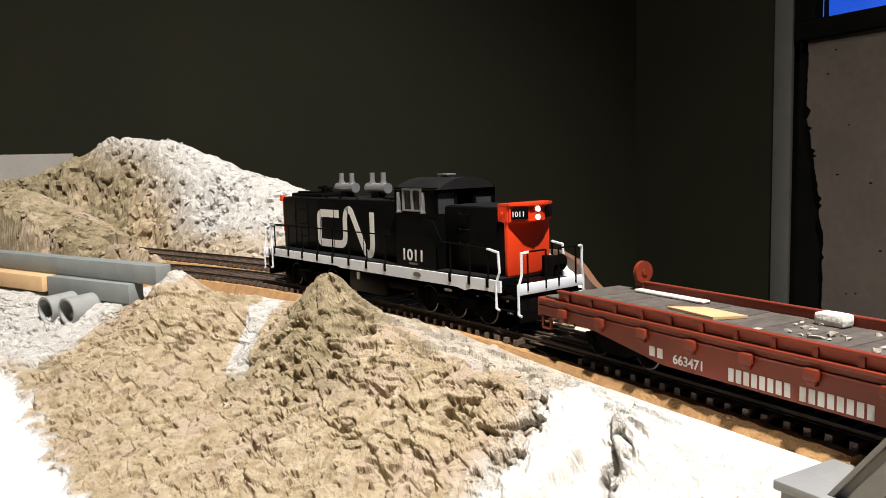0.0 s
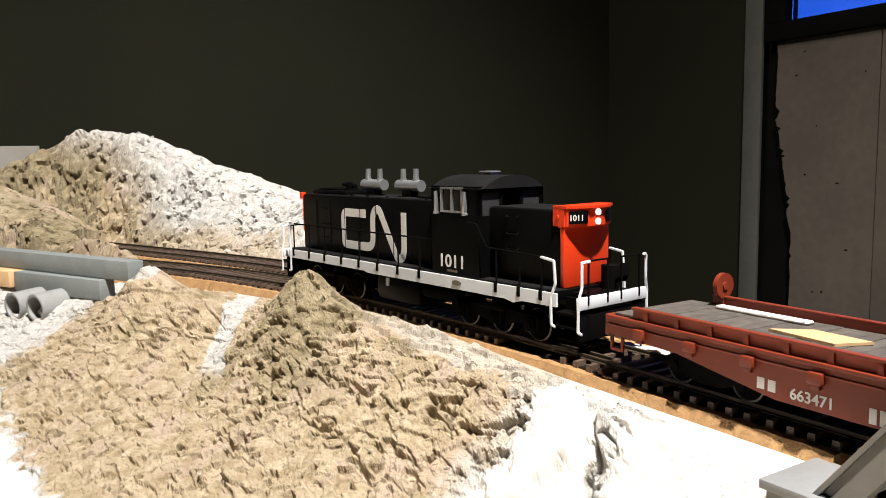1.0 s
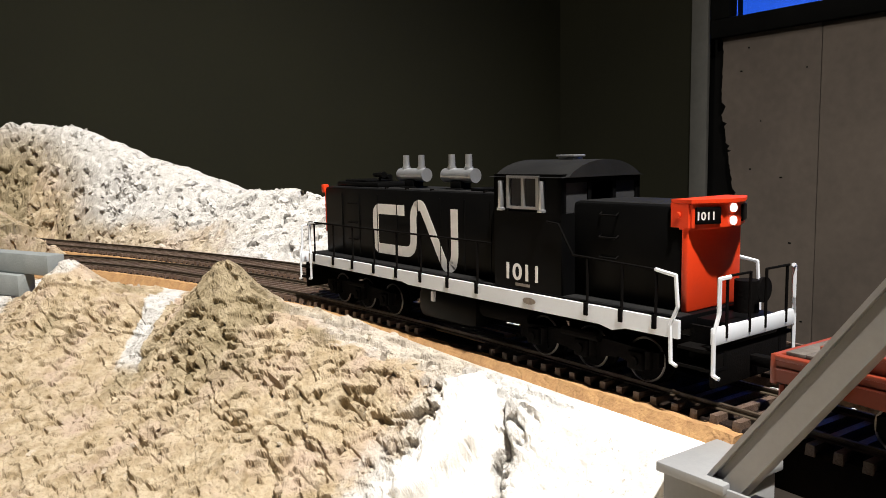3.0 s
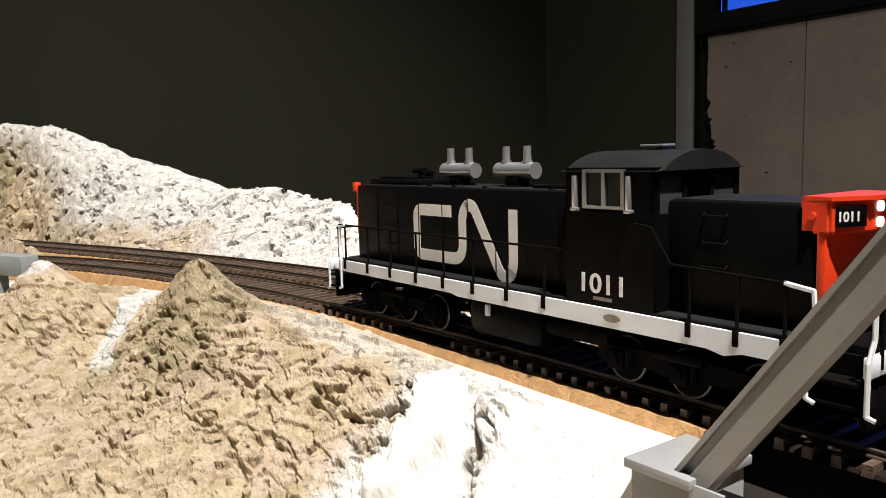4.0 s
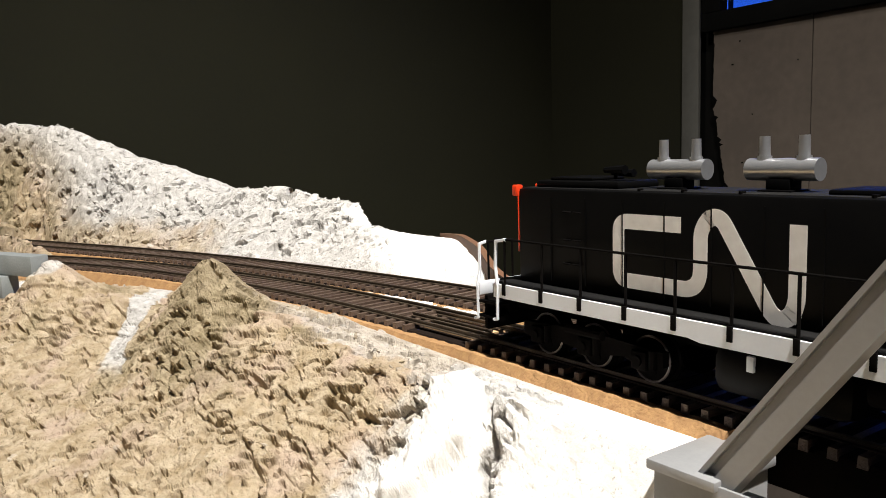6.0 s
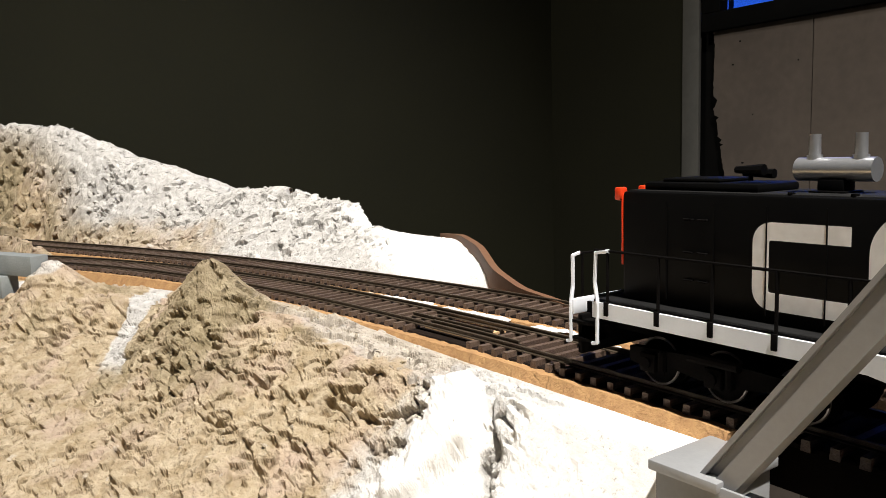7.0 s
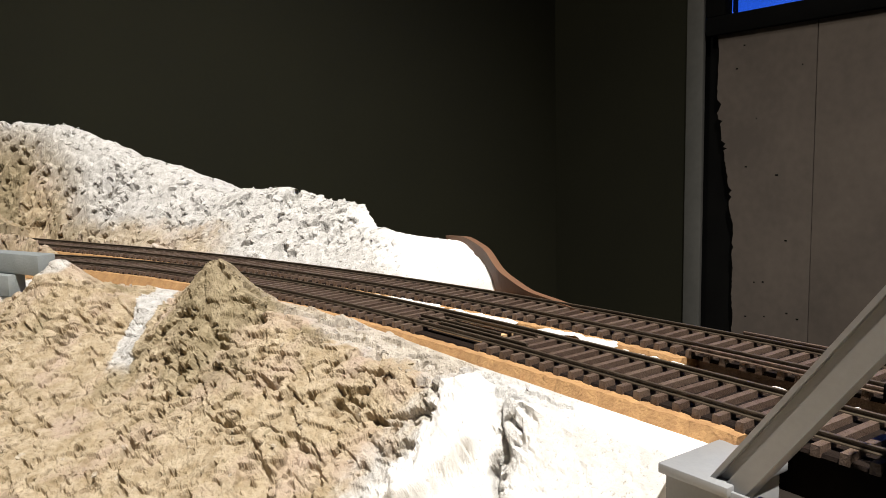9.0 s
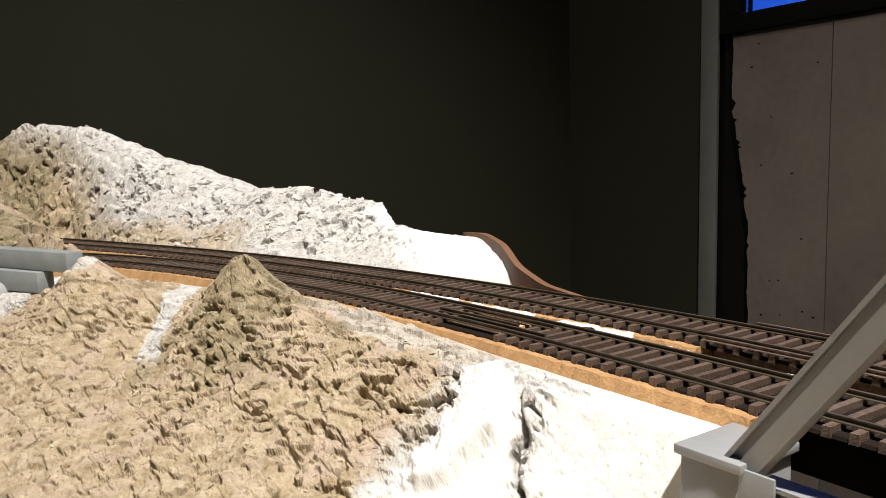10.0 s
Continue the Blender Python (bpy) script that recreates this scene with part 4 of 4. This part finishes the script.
            rod(bm, (x, 0, 49.8), (x, 0, 51.0), 1.45, 18)
            part("exhaust_stack", bm, SILVER, drum)
        part("silencer_foot", box(box(B(), x0 + 5, x1 - 5, -2.2, 2.2, 43.4, 46.4, 0.3), x0 + 4, x1 - 4, -3.4, 3.4, 43.4, 44.2, 0.2), LOCO_BLACK, drum)
    # cab
    cab = part("cab", prism(B(), [(-15.4, 18.4), (15.4, 18.4), (15.4, 39.5), (-15.4, 39.5)], "x", 129, 154.5), LOCO_BLACK, loco)
    for x0, x1 in ((129, 130.2), (153.3, 154.5)):
        bm = B()
        for y0, y1 in ((-15.4, -13.6), (-5.5, -4.2), (4.2, 5.5), (13.6, 15.4)):
            box(bm, x0, x1, y0, y1, 39.4, 47.5)
        box(bm, x0, x1, -15.4, 15.4, 47.2, 49.4)
        if x0 < 140:
            box(bm, x0, x1, -10.4, 10.4, 39.4, 44)
        part("cab_end", bm, LOCO_BLACK, cab)
        for y0, y1 in ((-13.6, -5.5), (5.5, 13.6)):
            part("window_pane", box(B(), x0 + 0.4, x1 - 0.4, y0, y1, 39.4, 47.3), GLASS, cab)
    for side in (-1, 1):
        bm = B()
        ys = sorted((side * 14.4, side * 15.4))
        box(bm, 129, 134.8, *ys, 39.4, 49.4)
        box(bm, 146.6, 154.5, *ys, 39.4, 49.4)
        box(bm, 134.8, 146.6, *ys, 48.8, 49.4)
        part("cab_side", bm, LOCO_BLACK, cab)
        bm = B()
        yf = sorted((side * 15.2, side * 15.9))
        for x0, x1, z0, z1 in ((134.6, 135.6, 40.2, 49.0), (145.8, 146.8, 40.2, 49.0), (135.6, 145.8, 48.3, 49.0), (135.6, 145.8, 40.2, 40.9), (140.3, 141.3, 40.9, 48.3)):
            box(bm, x0, x1, *yf, z0, z1)
        part("window_frame", bm, SILVER, cab, "silver sliding window frame")
        for x in (132.6, 148.2):
            part("wind_deflector", box(box(B(), x - 0.4, x + 0.4, *sorted((side * 15.3, side * 16.8)), 40.2, 47.6, 0.1), x - 0.7, x + 0.9, *sorted((side * 15.3, side * 17.0)), 39.6, 40.3, 0.1), SILVER, cab, "silver wind deflector")
        part("window_pane", box(B(), 135.6, 145.8, *sorted((side * 14.7, side * 15.0)), 40.9, 48.3), GLASS, cab)
    roof = [(-16.2, 48.6)] + [(16.2 * math.sin(q), 44.4 + 8.6 * math.cos(q)) for q in np.linspace(-1.03, 1.03, 15)] + [(16.2, 48.6)]
    part("cab_roof", prism(B(), [(y, z) for y, z in roof], "x", 127.8, 155.8), LOCO_ROOF, cab, "black cab roof, paler for dust and light on top")
    part("roof_vent", box(box(B(), 140.5, 146, -2.0, 2.0, 52.4, 53.8, 0.3), 140, 146.5, -2.4, 2.4, 53.7, 54.3, 0.2), SILVER, cab, "pale grey roof vent")
    # orange-red ends
    nose = part("nose_panel", box(B(), 186.5, 188.4, -10.6, 10.6, 18.4, 42.6, 0.6), LOCO_RED, loco, "orange-red front panel")
    bm = B()
    prism(bm, [(183.5, -10.9), (189.0, -10.9), (192.5, -3.2), (192.5, 3.2), (189.0, 10.9), (183.5, 10.9)], "z", 37.2, 43.6)
    bmesh.ops.bevel(bm, geom=list(bm.edges), offset=0.5 * MM, segments=2, affect="EDGES")
    part("headlight_housing", bm, LOCO_RED, nose, "orange-red headlight housing")
    bm = B()
    prism(bm, [(184, -10.9), (189.4, -11.0), (193.6, -3.4), (193.6, 3.4), (189.4, 11.0), (184, 10.9)], "z", 43.2, 44.0)
    part("visor", bm, LOCO_RED, nose)
    for side in (-1, 1):
        d = Vector((3.5, 7.7 * -side * -1, 0)).normalized()
        turn = math.atan2(side * 7.7, -3.5)
        mid = Vector((190.95, side * 7.05, 40.4)) * MM
        bm = B()
        box(bm, -3.1, 3.1, -0.35, 0.35, -1.9, 1.9, 0.2)
        board_m = Matrix.Translation(mid) @ Matrix.Rotation(math.atan2(7.7 * side, -3.5), 4, "Z")
        bmesh.ops.transform(bm, matrix=board_m, verts=bm.verts)
        part("number_board", bm, LOCO_BLACK, nose)
    face = Matrix.Translation((189.42 * MM, -9.9 * MM, 39.5 * MM)) @ Matrix.Rotation(math.atan2(7.7, 3.5), 4, "Z") @ SIDE @ Matrix.Translation((0.0, 0, 0.62 * MM))
    lettering("road_number", "1011", 2.5, LETTER, nose, face)
    for z in (39.0, 41.9):
        bm = rod(B(), (192.3, 0, z), (193.1, 0, z), 1.0, 18)
        part("headlight", bm, LAMP_GLOW, nose, "lit round headlight")
    for side in (-1, 1):
        part("marker_lamp", rod(B(), (186, side * 10.6, 40.5), (186, side * 11.5, 40.5), 0.7, 12), LOCO_RED, nose)
    rear = part("rear_panel", box(B(), 24.8, 25.4, -10.4, 10.4, 26.4, 43.0, 0.2), LOCO_RED, loco, "orange-red rear panel")
    part("rear_headlight", box(box(B(), 22.4, 24.4, -2, 2, 39, 44.4, 0.4), 23.2, 25.2, -11, -8.6, 41.4, 44.4, 0.4), LOCO_RED, rear)
    # markings
    mark = [(78.4, 36.7), (60.8, 36.7, 2.6), (60.8, 23.0, 2.6), (83.4, 23.0, 4.6), (83.4, 36.9, 3.0), (87.6, 40.0, 3.4), (101.6, 17.8, 5.0), (105.0, 22.4, 2.6), (105.0, 38.3)]
    part("ribbon_mark", ribbon(mark, 3.5, -10.52), LETTER, loco, "white winding band painted on the hood")
    lettering("road_number", "1011", 6.2, LETTER, loco, on_side(132.6, -15.45, 21.0) @ Matrix.Diagonal((1.2, 1.0, 1.0, 1.0)))
    part("data_bar", box(B(), 137.5, 143, -15.5, -15.4, 19.3, 20.1), STEEL, loco)
    # handrails
    for side in (-1, 1):
        y = side * 16.2
        part("handrail", wire(B(), [(22, y, 30.2), (128.5, y, 30.2)], 0.32), UNDER, loco)
        for x in (26, 40.5, 54, 68, 81.5, 95, 108.8, 122.4):
            part("stanchion", wire(B(), [(x, y, 16.2), (x, y, 30.4)], 0.36), UNDER, loco)
            part("stanchion_foot", box(B(), x - 0.6, x + 0.6, *sorted((side * 16.4, side * 17.0)), 15.2, 18.4, 0.1), UNDER, loco)
        part("handrail", wire(B(), [(150, y, 37.4), (154.2, y, 37.0), (159.2, y, 29.6), (184, y, 28.6)], 0.3), UNDER, loco)
        for x in (163.9, 174.6, 184.2):
            part("stanchion", wire(B(), [(x, y, 16.2), (x, y, 29.0)], 0.36), UNDER, loco)
            part("stanchion_foot", box(B(), x - 0.6, x + 0.6, *sorted((side * 16.4, side * 17.0)), 15.2, 18.4, 0.1), UNDER, loco)
        # white step rails at both ends
        part("step_rail", wire(B(), [(184, y, 28.6), (189.4, y, 27.8), (190.0, y, 21.0), (188.4, y * 1.02, 16.8), (188.6, y * 1.02, 8.4), (190.2, y * 1.02, 7.8)], 0.48), LOCO_WHITE, loco, "white step handrail")
        part("step_rail", wire(B(), [(200.4, y * 0.78, 28.4), (199.4, y * 0.93, 28.0), (199.4, y * 0.93, 20.5), (199.0, y, 16.5), (199.0, y, 7.4), (200.5, y, 7.0)], 0.48), LOCO_WHITE, loco, "white step handrail")
        part("step_rail", wire(B(), [(26.5, y, 30.2), (22.4, y, 29.6), (22.0, y, 22.5), (23.2, y * 1.02, 17.5), (23.0, y * 1.02, 8.4), (21.4, y * 1.02, 8.0)], 0.48), LOCO_WHITE, loco, "white step handrail")
        part("step_rail", wire(B(), [(13.4, y * 0.78, 28.4), (13.6, y * 0.93, 28.0), (13.6, y * 0.93, 20.5), (14.0, y, 16.5), (14.0, y, 7.4), (12.6, y, 7.0)], 0.48), LOCO_WHITE, loco, "white step handrail")
        for x0, x1 in ((190, 198.6), (14.4, 22)):
            for z in (8.2, 12.2):
                part("step", box(B(), x0, x1, *sorted((side * 11.5, side * 16.2)), z - 0.35, z + 0.35), UNDER, loco)
            part("step_back", box(B(), x0, x1, *sorted((side * 10.6, side * 11.6)), 7.8, 16.5), UNDER, loco)
    for x, d in ((199.3, 1), (13.7, -1)):
        part("end_beam", box(B(), *sorted((x - d * 1.2, x)), -16.2, 16.2, 13.8, 17.6, 0.3), LOCO_WHITE, loco, "white end beam")
        part("end_rail", wire(B(), [(x, -12.8, 28.3), (x, -3.2, 28.3)], 0.3), UNDER, loco)
        part("end_rail", wire(B(), [(x, 3.2, 28.3), (x, 12.8, 28.3)], 0.3), UNDER, loco)
        for y in (-12.0, -3.2, 3.2, 12.0):
            part("stanchion", wire(B(), [(x, y, 15), (x, y, 28.4)], 0.34), UNDER, loco)
        part("pilot", box(B(), *sorted((x - d * 2.4, x - d * 0.8)), -14.5, 14.5, 4.0, 13.8, 0.4), UNDER, loco)
        coupler(loco, x - d * 1.0, d)
    bm = rod(B(), (193.5, 5, 17.6), (193.5, 5, 25.0), 2.8, 16)
    rod(bm, (195.5, 8, 22.6), (196.3, 8, 22.6), 3.0, 18)
    part("brake_stand", bm, UNDER, loco)
    # underframe
    tank = part("fuel_tank", box(B(), 88, 118, -13.5, 13.5, 2.8, 13.6, 3.2), LOCO_BLACK, loco)
    part("fuel_filler", box(B(), 97, 98.6, -14.2, -13.2, 9.2, 12.4, 0.2), LOCO_WHITE, tank, "small white fuel gauge")
    part("air_tank", rod(B(), (120, -11, 10), (140, -11, 10), 2.6, 20), UNDER, loco)
    part("center_sill", box(B(), 20, 194, -7, 7, 10, 15.5), UNDER, loco)
    truck(loco, 53, (-17, 0, 17), 46, 5.6)
    truck(loco, 160, (-17, 0, 17), 46, 5.6)
    return loco


LOCO = build_loco()


# ---- flat wagon (local x from its leading-to-locomotive end towards the bridge) ----
def build_wagon():
    car = tagged(new("flat_wagon"), "oxide red model flat wagon with low sides and white lettering", "wagon")
    length = 190.0
    for side in (-1, 1):
        y0, y1 = sorted((side * 15.6, side * 16.8))
        prof = [(0, 15.4), (0, 10.4), (24, 9.6), (52, 5.0), (138, 5.0), (166, 9.6), (length, 10.4), (length, 15.4)]
        part("side_sill", prism(B(), prof, "y", y0, y1), CAR_RED, car)
        part("sill_flange", box(box(B(), 0, length, *sorted((side * 15.6, side * 17.5)), 14.8, 15.7, 0.2), 0, length, *sorted((side * 15.6, side * 17.2)), 12.9, 13.4, 0.15), CAR_RED, car)
        y0, y1 = sorted((side * 15.3, side * 16.2))
        part("side_wall", box(B(), 8.5, length - 8.5, y0, y1, 15.7, 18.9, 0.15), CAR_RED, car)
        part("top_rail", box(B(), 8.5, length - 8.5, *sorted((side * 15.1, side * 16.9)), 18.3, 19.0, 0.15), CAR_RED, car)
        for k in range(17):
            x = 13.5 + k * 10.2
            part("wall_rib", box(B(), x - 0.7, x + 0.7, *sorted((side * 16.1, side * 16.8)), 15.7, 18.4, 0.1), CAR_RED, car)
        for k in range(11):
            x = 12 + k * 16.6
            bm = box(B(), x - 1.7, x + 1.7, *sorted((side * 16.6, side * 18.3)), 11.0, 13.6, 0.25)
            box(bm, x - 1.1, x + 1.1, *sorted((side * 16.6, side * 17.8)), 9.8, 11.2, 0.2)
            part("stake_pocket", bm, CAR_RED, car)
    for k in range(48):
        x = 1.0 + k * (length - 2) / 48
        part("deck_plank", box(B(), x + 0.05, x + 3.8, -15.4, 15.4, 15.3, 16.3 + 0.05 * (k % 3), 0.08), CAR_DECK, car)
    for x, d in ((0, -1), (length, 1)):
        part("end_beam", box(B(), *sorted((x, x + d * 1.4)), -16.8, 16.8, 9.8, 15.7, 0.3), CAR_RED, car)
        part("corner_step", wire(B(), [(x - d * 1, -16.4, 10), (x - d * 1, -16.4, 6.4), (x - d * 5, -16.4, 6.4), (x - d * 5, -16.4, 10)], 0.55), CAR_RED, car)
        coupler(car, x, d, 8.2)
    bm = rod(B(), (12, 15.5, 15), (12, 15.5, 23), 0.6, 8)
    rod(bm, (11.2, 15.5, 22.0), (12.6, 15.5, 22.0), 3.6, 22)
    rod(bm, (10.6, 15.5, 22.0), (13.0, 15.5, 22.0), 1.1, 12)
    part("brake_wheel", bm, CAR_RED, car, "red round brake wheel")
    part("center_sill", box(B(), 6, length - 6, -5, 5, 6.5, 15.2), UNDER, car)
    for x in (30, 160):
        truck_red(car, x)
    # writing: the number is legible, names stay plain bars
    for x0, w, z in ((47.4, 1.9, 6.7), (50.2, 1.9, 6.6)):
        part("lettering_bar", box(B(), x0, x0 + w, -16.9, -16.78, z, z + 2.6), LETTER, car)
    for k in range(8):
        part("lettering_bar", box(B(), 73 + k * 2.15, 74.5 + k * 2.15, -16.9, -16.78, 5.7, 8.9), LETTER, car)
    for k in range(8):
        part("lettering_bar", box(B(), 91.8 + k * 2.15, 93.3 + k * 2.15, -16.9, -16.78, 5.7, 8.9), LETTER, car)
    for row in range(4):
        for k in range(2):
            part("data_bar", box(B(), 114.6 + k * 4.4, 118.2 + k * 4.4, -16.9, -16.78, 6.0 + row * 1.15, 6.75 + row * 1.15), LETTER, car)
    lettering("wagon_number", "663471", 3.4, LETTER, car, on_side(55.6, -16.86, 6.3))
    return car


def truck_red(car, x):
    for side in (-1, 1):
        bm = B()
        prism(bm, [(x - 13, 7.2), (x - 13, 4.4), (x - 8, 4.0), (x - 4, 2.4), (x + 4, 2.4), (x + 8, 4.0), (x + 13, 4.4), (x + 13, 7.2), (x + 4, 9.0), (x - 4, 9.0)], "y", *sorted((side * 11.0, side * 12.6)))
        for w in (-10, 10):
            rod(bm, (x + w, side * 12.4, 5.0), (x + w, side * 13.4, 5.0), 1.5, 12)
        part("side_frame", bm, UNDER, car)
    for w in (-10, 10):
        wheelset(car, x + w, 4.8, UNDER)


WAGON = build_wagon()
WAGON_LOADS = []


def load(name, bm, mat, label, category):
    """Scraps lying on the wagon travel with it."""
    ob = tagged(new(name, to_mesh(name, bm, mat)), label, category)
    WAGON_LOADS.append(ob)
    return ob


load("plaster_scrap", box(B(), 14, 42, 9.5, 12.6, 16.4, 17.4, 0.5), PLASTER, "white plaster strip lying on the wagon deck", "plaster")
load("plaster_scrap", box(B(), 76, 84, 10, 15, 16.4, 19.6, 0.9), PLASTER, "white plaster lump lying on the wagon deck", "plaster")
load("wood_scrap", prism(B(), [(40, -3), (47, 4.5), (62, 3.5), (58, -5)], "z", 16.45, 17.1), BALSA, "bare wood sliver lying on the wagon deck", "wood")


def deck_rubble():
    """Crumbs of plaster and bark strewn over the wagon's far half."""
    rng = random.Random(33)
    bm = bmesh.new()
    for _ in range(90):
        x, y, q = rng.uniform(70, 184), rng.uniform(-11, 13), rng.uniform(0.4, 1.5)
        m = Matrix.Translation((x * MM, y * MM, 16.6 * MM)) @ Matrix.Rotation(rng.uniform(0, 3), 4, "Z") @ Matrix.Diagonal((q * 1.8 * MM, q * 0.8 * MM, q * 0.5 * MM, 1))
        made = bmesh.ops.create_icosphere(bm, subdivisions=1, radius=1.0, matrix=m)
        for v in made["verts"]:
            v.co += Vector((rng.uniform(-1, 1), rng.uniform(-1, 1), rng.uniform(-1, 1))) * q * 0.2 * MM
    return bm


load("deck_rubble", deck_rubble(), RUBBLE, "pale crumbs strewn over the wagon deck", "rubble")


# ---- ties, last ----
def tie_mesh():
    bm = B()
    box(bm, -0.98, 0.98, -13.6, 13.6, -2.2, 0.0)
    top = [v for v in bm.verts if v.co.z > -0.001]
    for v in top:
        v.co.x *= 0.9
        v.co.y *= 0.99
    return to_mesh("tie", bm, TIE, smooth=False)


TIE_MESH = tie_mesh()
for thing, line, gaps, seed in ((track_main, MAIN, (-0.086, -0.062), 1), (track_side, SIDING, (9, 9), 2)):
    rng = random.Random(seed)
    s = -0.56
    while s < 0.34:
        if not gaps[0] < s < gaps[1]:
            c = line.at(s)
            tie = part("tie", TIE_MESH, TIE, thing)
            tie.matrix_world = Matrix.Translation((c[0], c[1], -0.0014)) @ Matrix.Rotation(line.heading(s) + rng.uniform(-0.03, 0.03), 4, "Z")
        s += 0.0054


# ---- travel ----
LOCO_S = ((0.0, -0.2890), (0.5, -0.2702), (1.0, -0.2514), (1.5, -0.2326), (2.0, -0.2138), (2.5, -0.1950), (3.25, -0.1665), (4.0, -0.1382), (4.5, -0.1190), (5.0, -0.1000),
          (5.5, -0.0815), (6.25, -0.0545), (7.0, -0.0280), (7.5, -0.0105), (8.0, 0.0085), (8.5, 0.0275), (9.0, 0.0465), (9.5, 0.0655), (10.0, 0.0845))




def along(s, first, last):
    """The pose of a vehicle whose zero lies at s and whose trucks run at first and last."""
    p, q = MAIN.at(s + first), MAIN.at(s + last)
    d = (q - p) / np.linalg.norm(q - p)
    o = p - d * first
    return Matrix.Translation((o[0], o[1], 0)) @ Matrix.Rotation(math.atan2(d[1], d[0]), 4, "Z")


def travel(t):
    return float(np.interp(t, [r[0] for r in LOCO_S], [r[1] for r in LOCO_S]))


def motions():
    walk(LOCO, [(t, along(s, 0.053, 0.160)) for t, s in LOCO_S])
    wagon_rows = [(t, along(s + 0.2158, 0.030, 0.160)) for t, s in LOCO_S]
    for ob in (WAGON, *WAGON_LOADS):
        walk(ob, wagon_rows)
    for ob, x, r in TURNING:
        rows = []
        for k in range(51):
            t = k * 0.2
            turn = (travel(t) - LOCO_S[0][1]) / (r * MM)
            rows.append((t, Matrix.Translation((x * MM, 0, r * MM)) @ Matrix.Rotation(turn, 4, "Y")))
        walk(ob, rows)


motions()
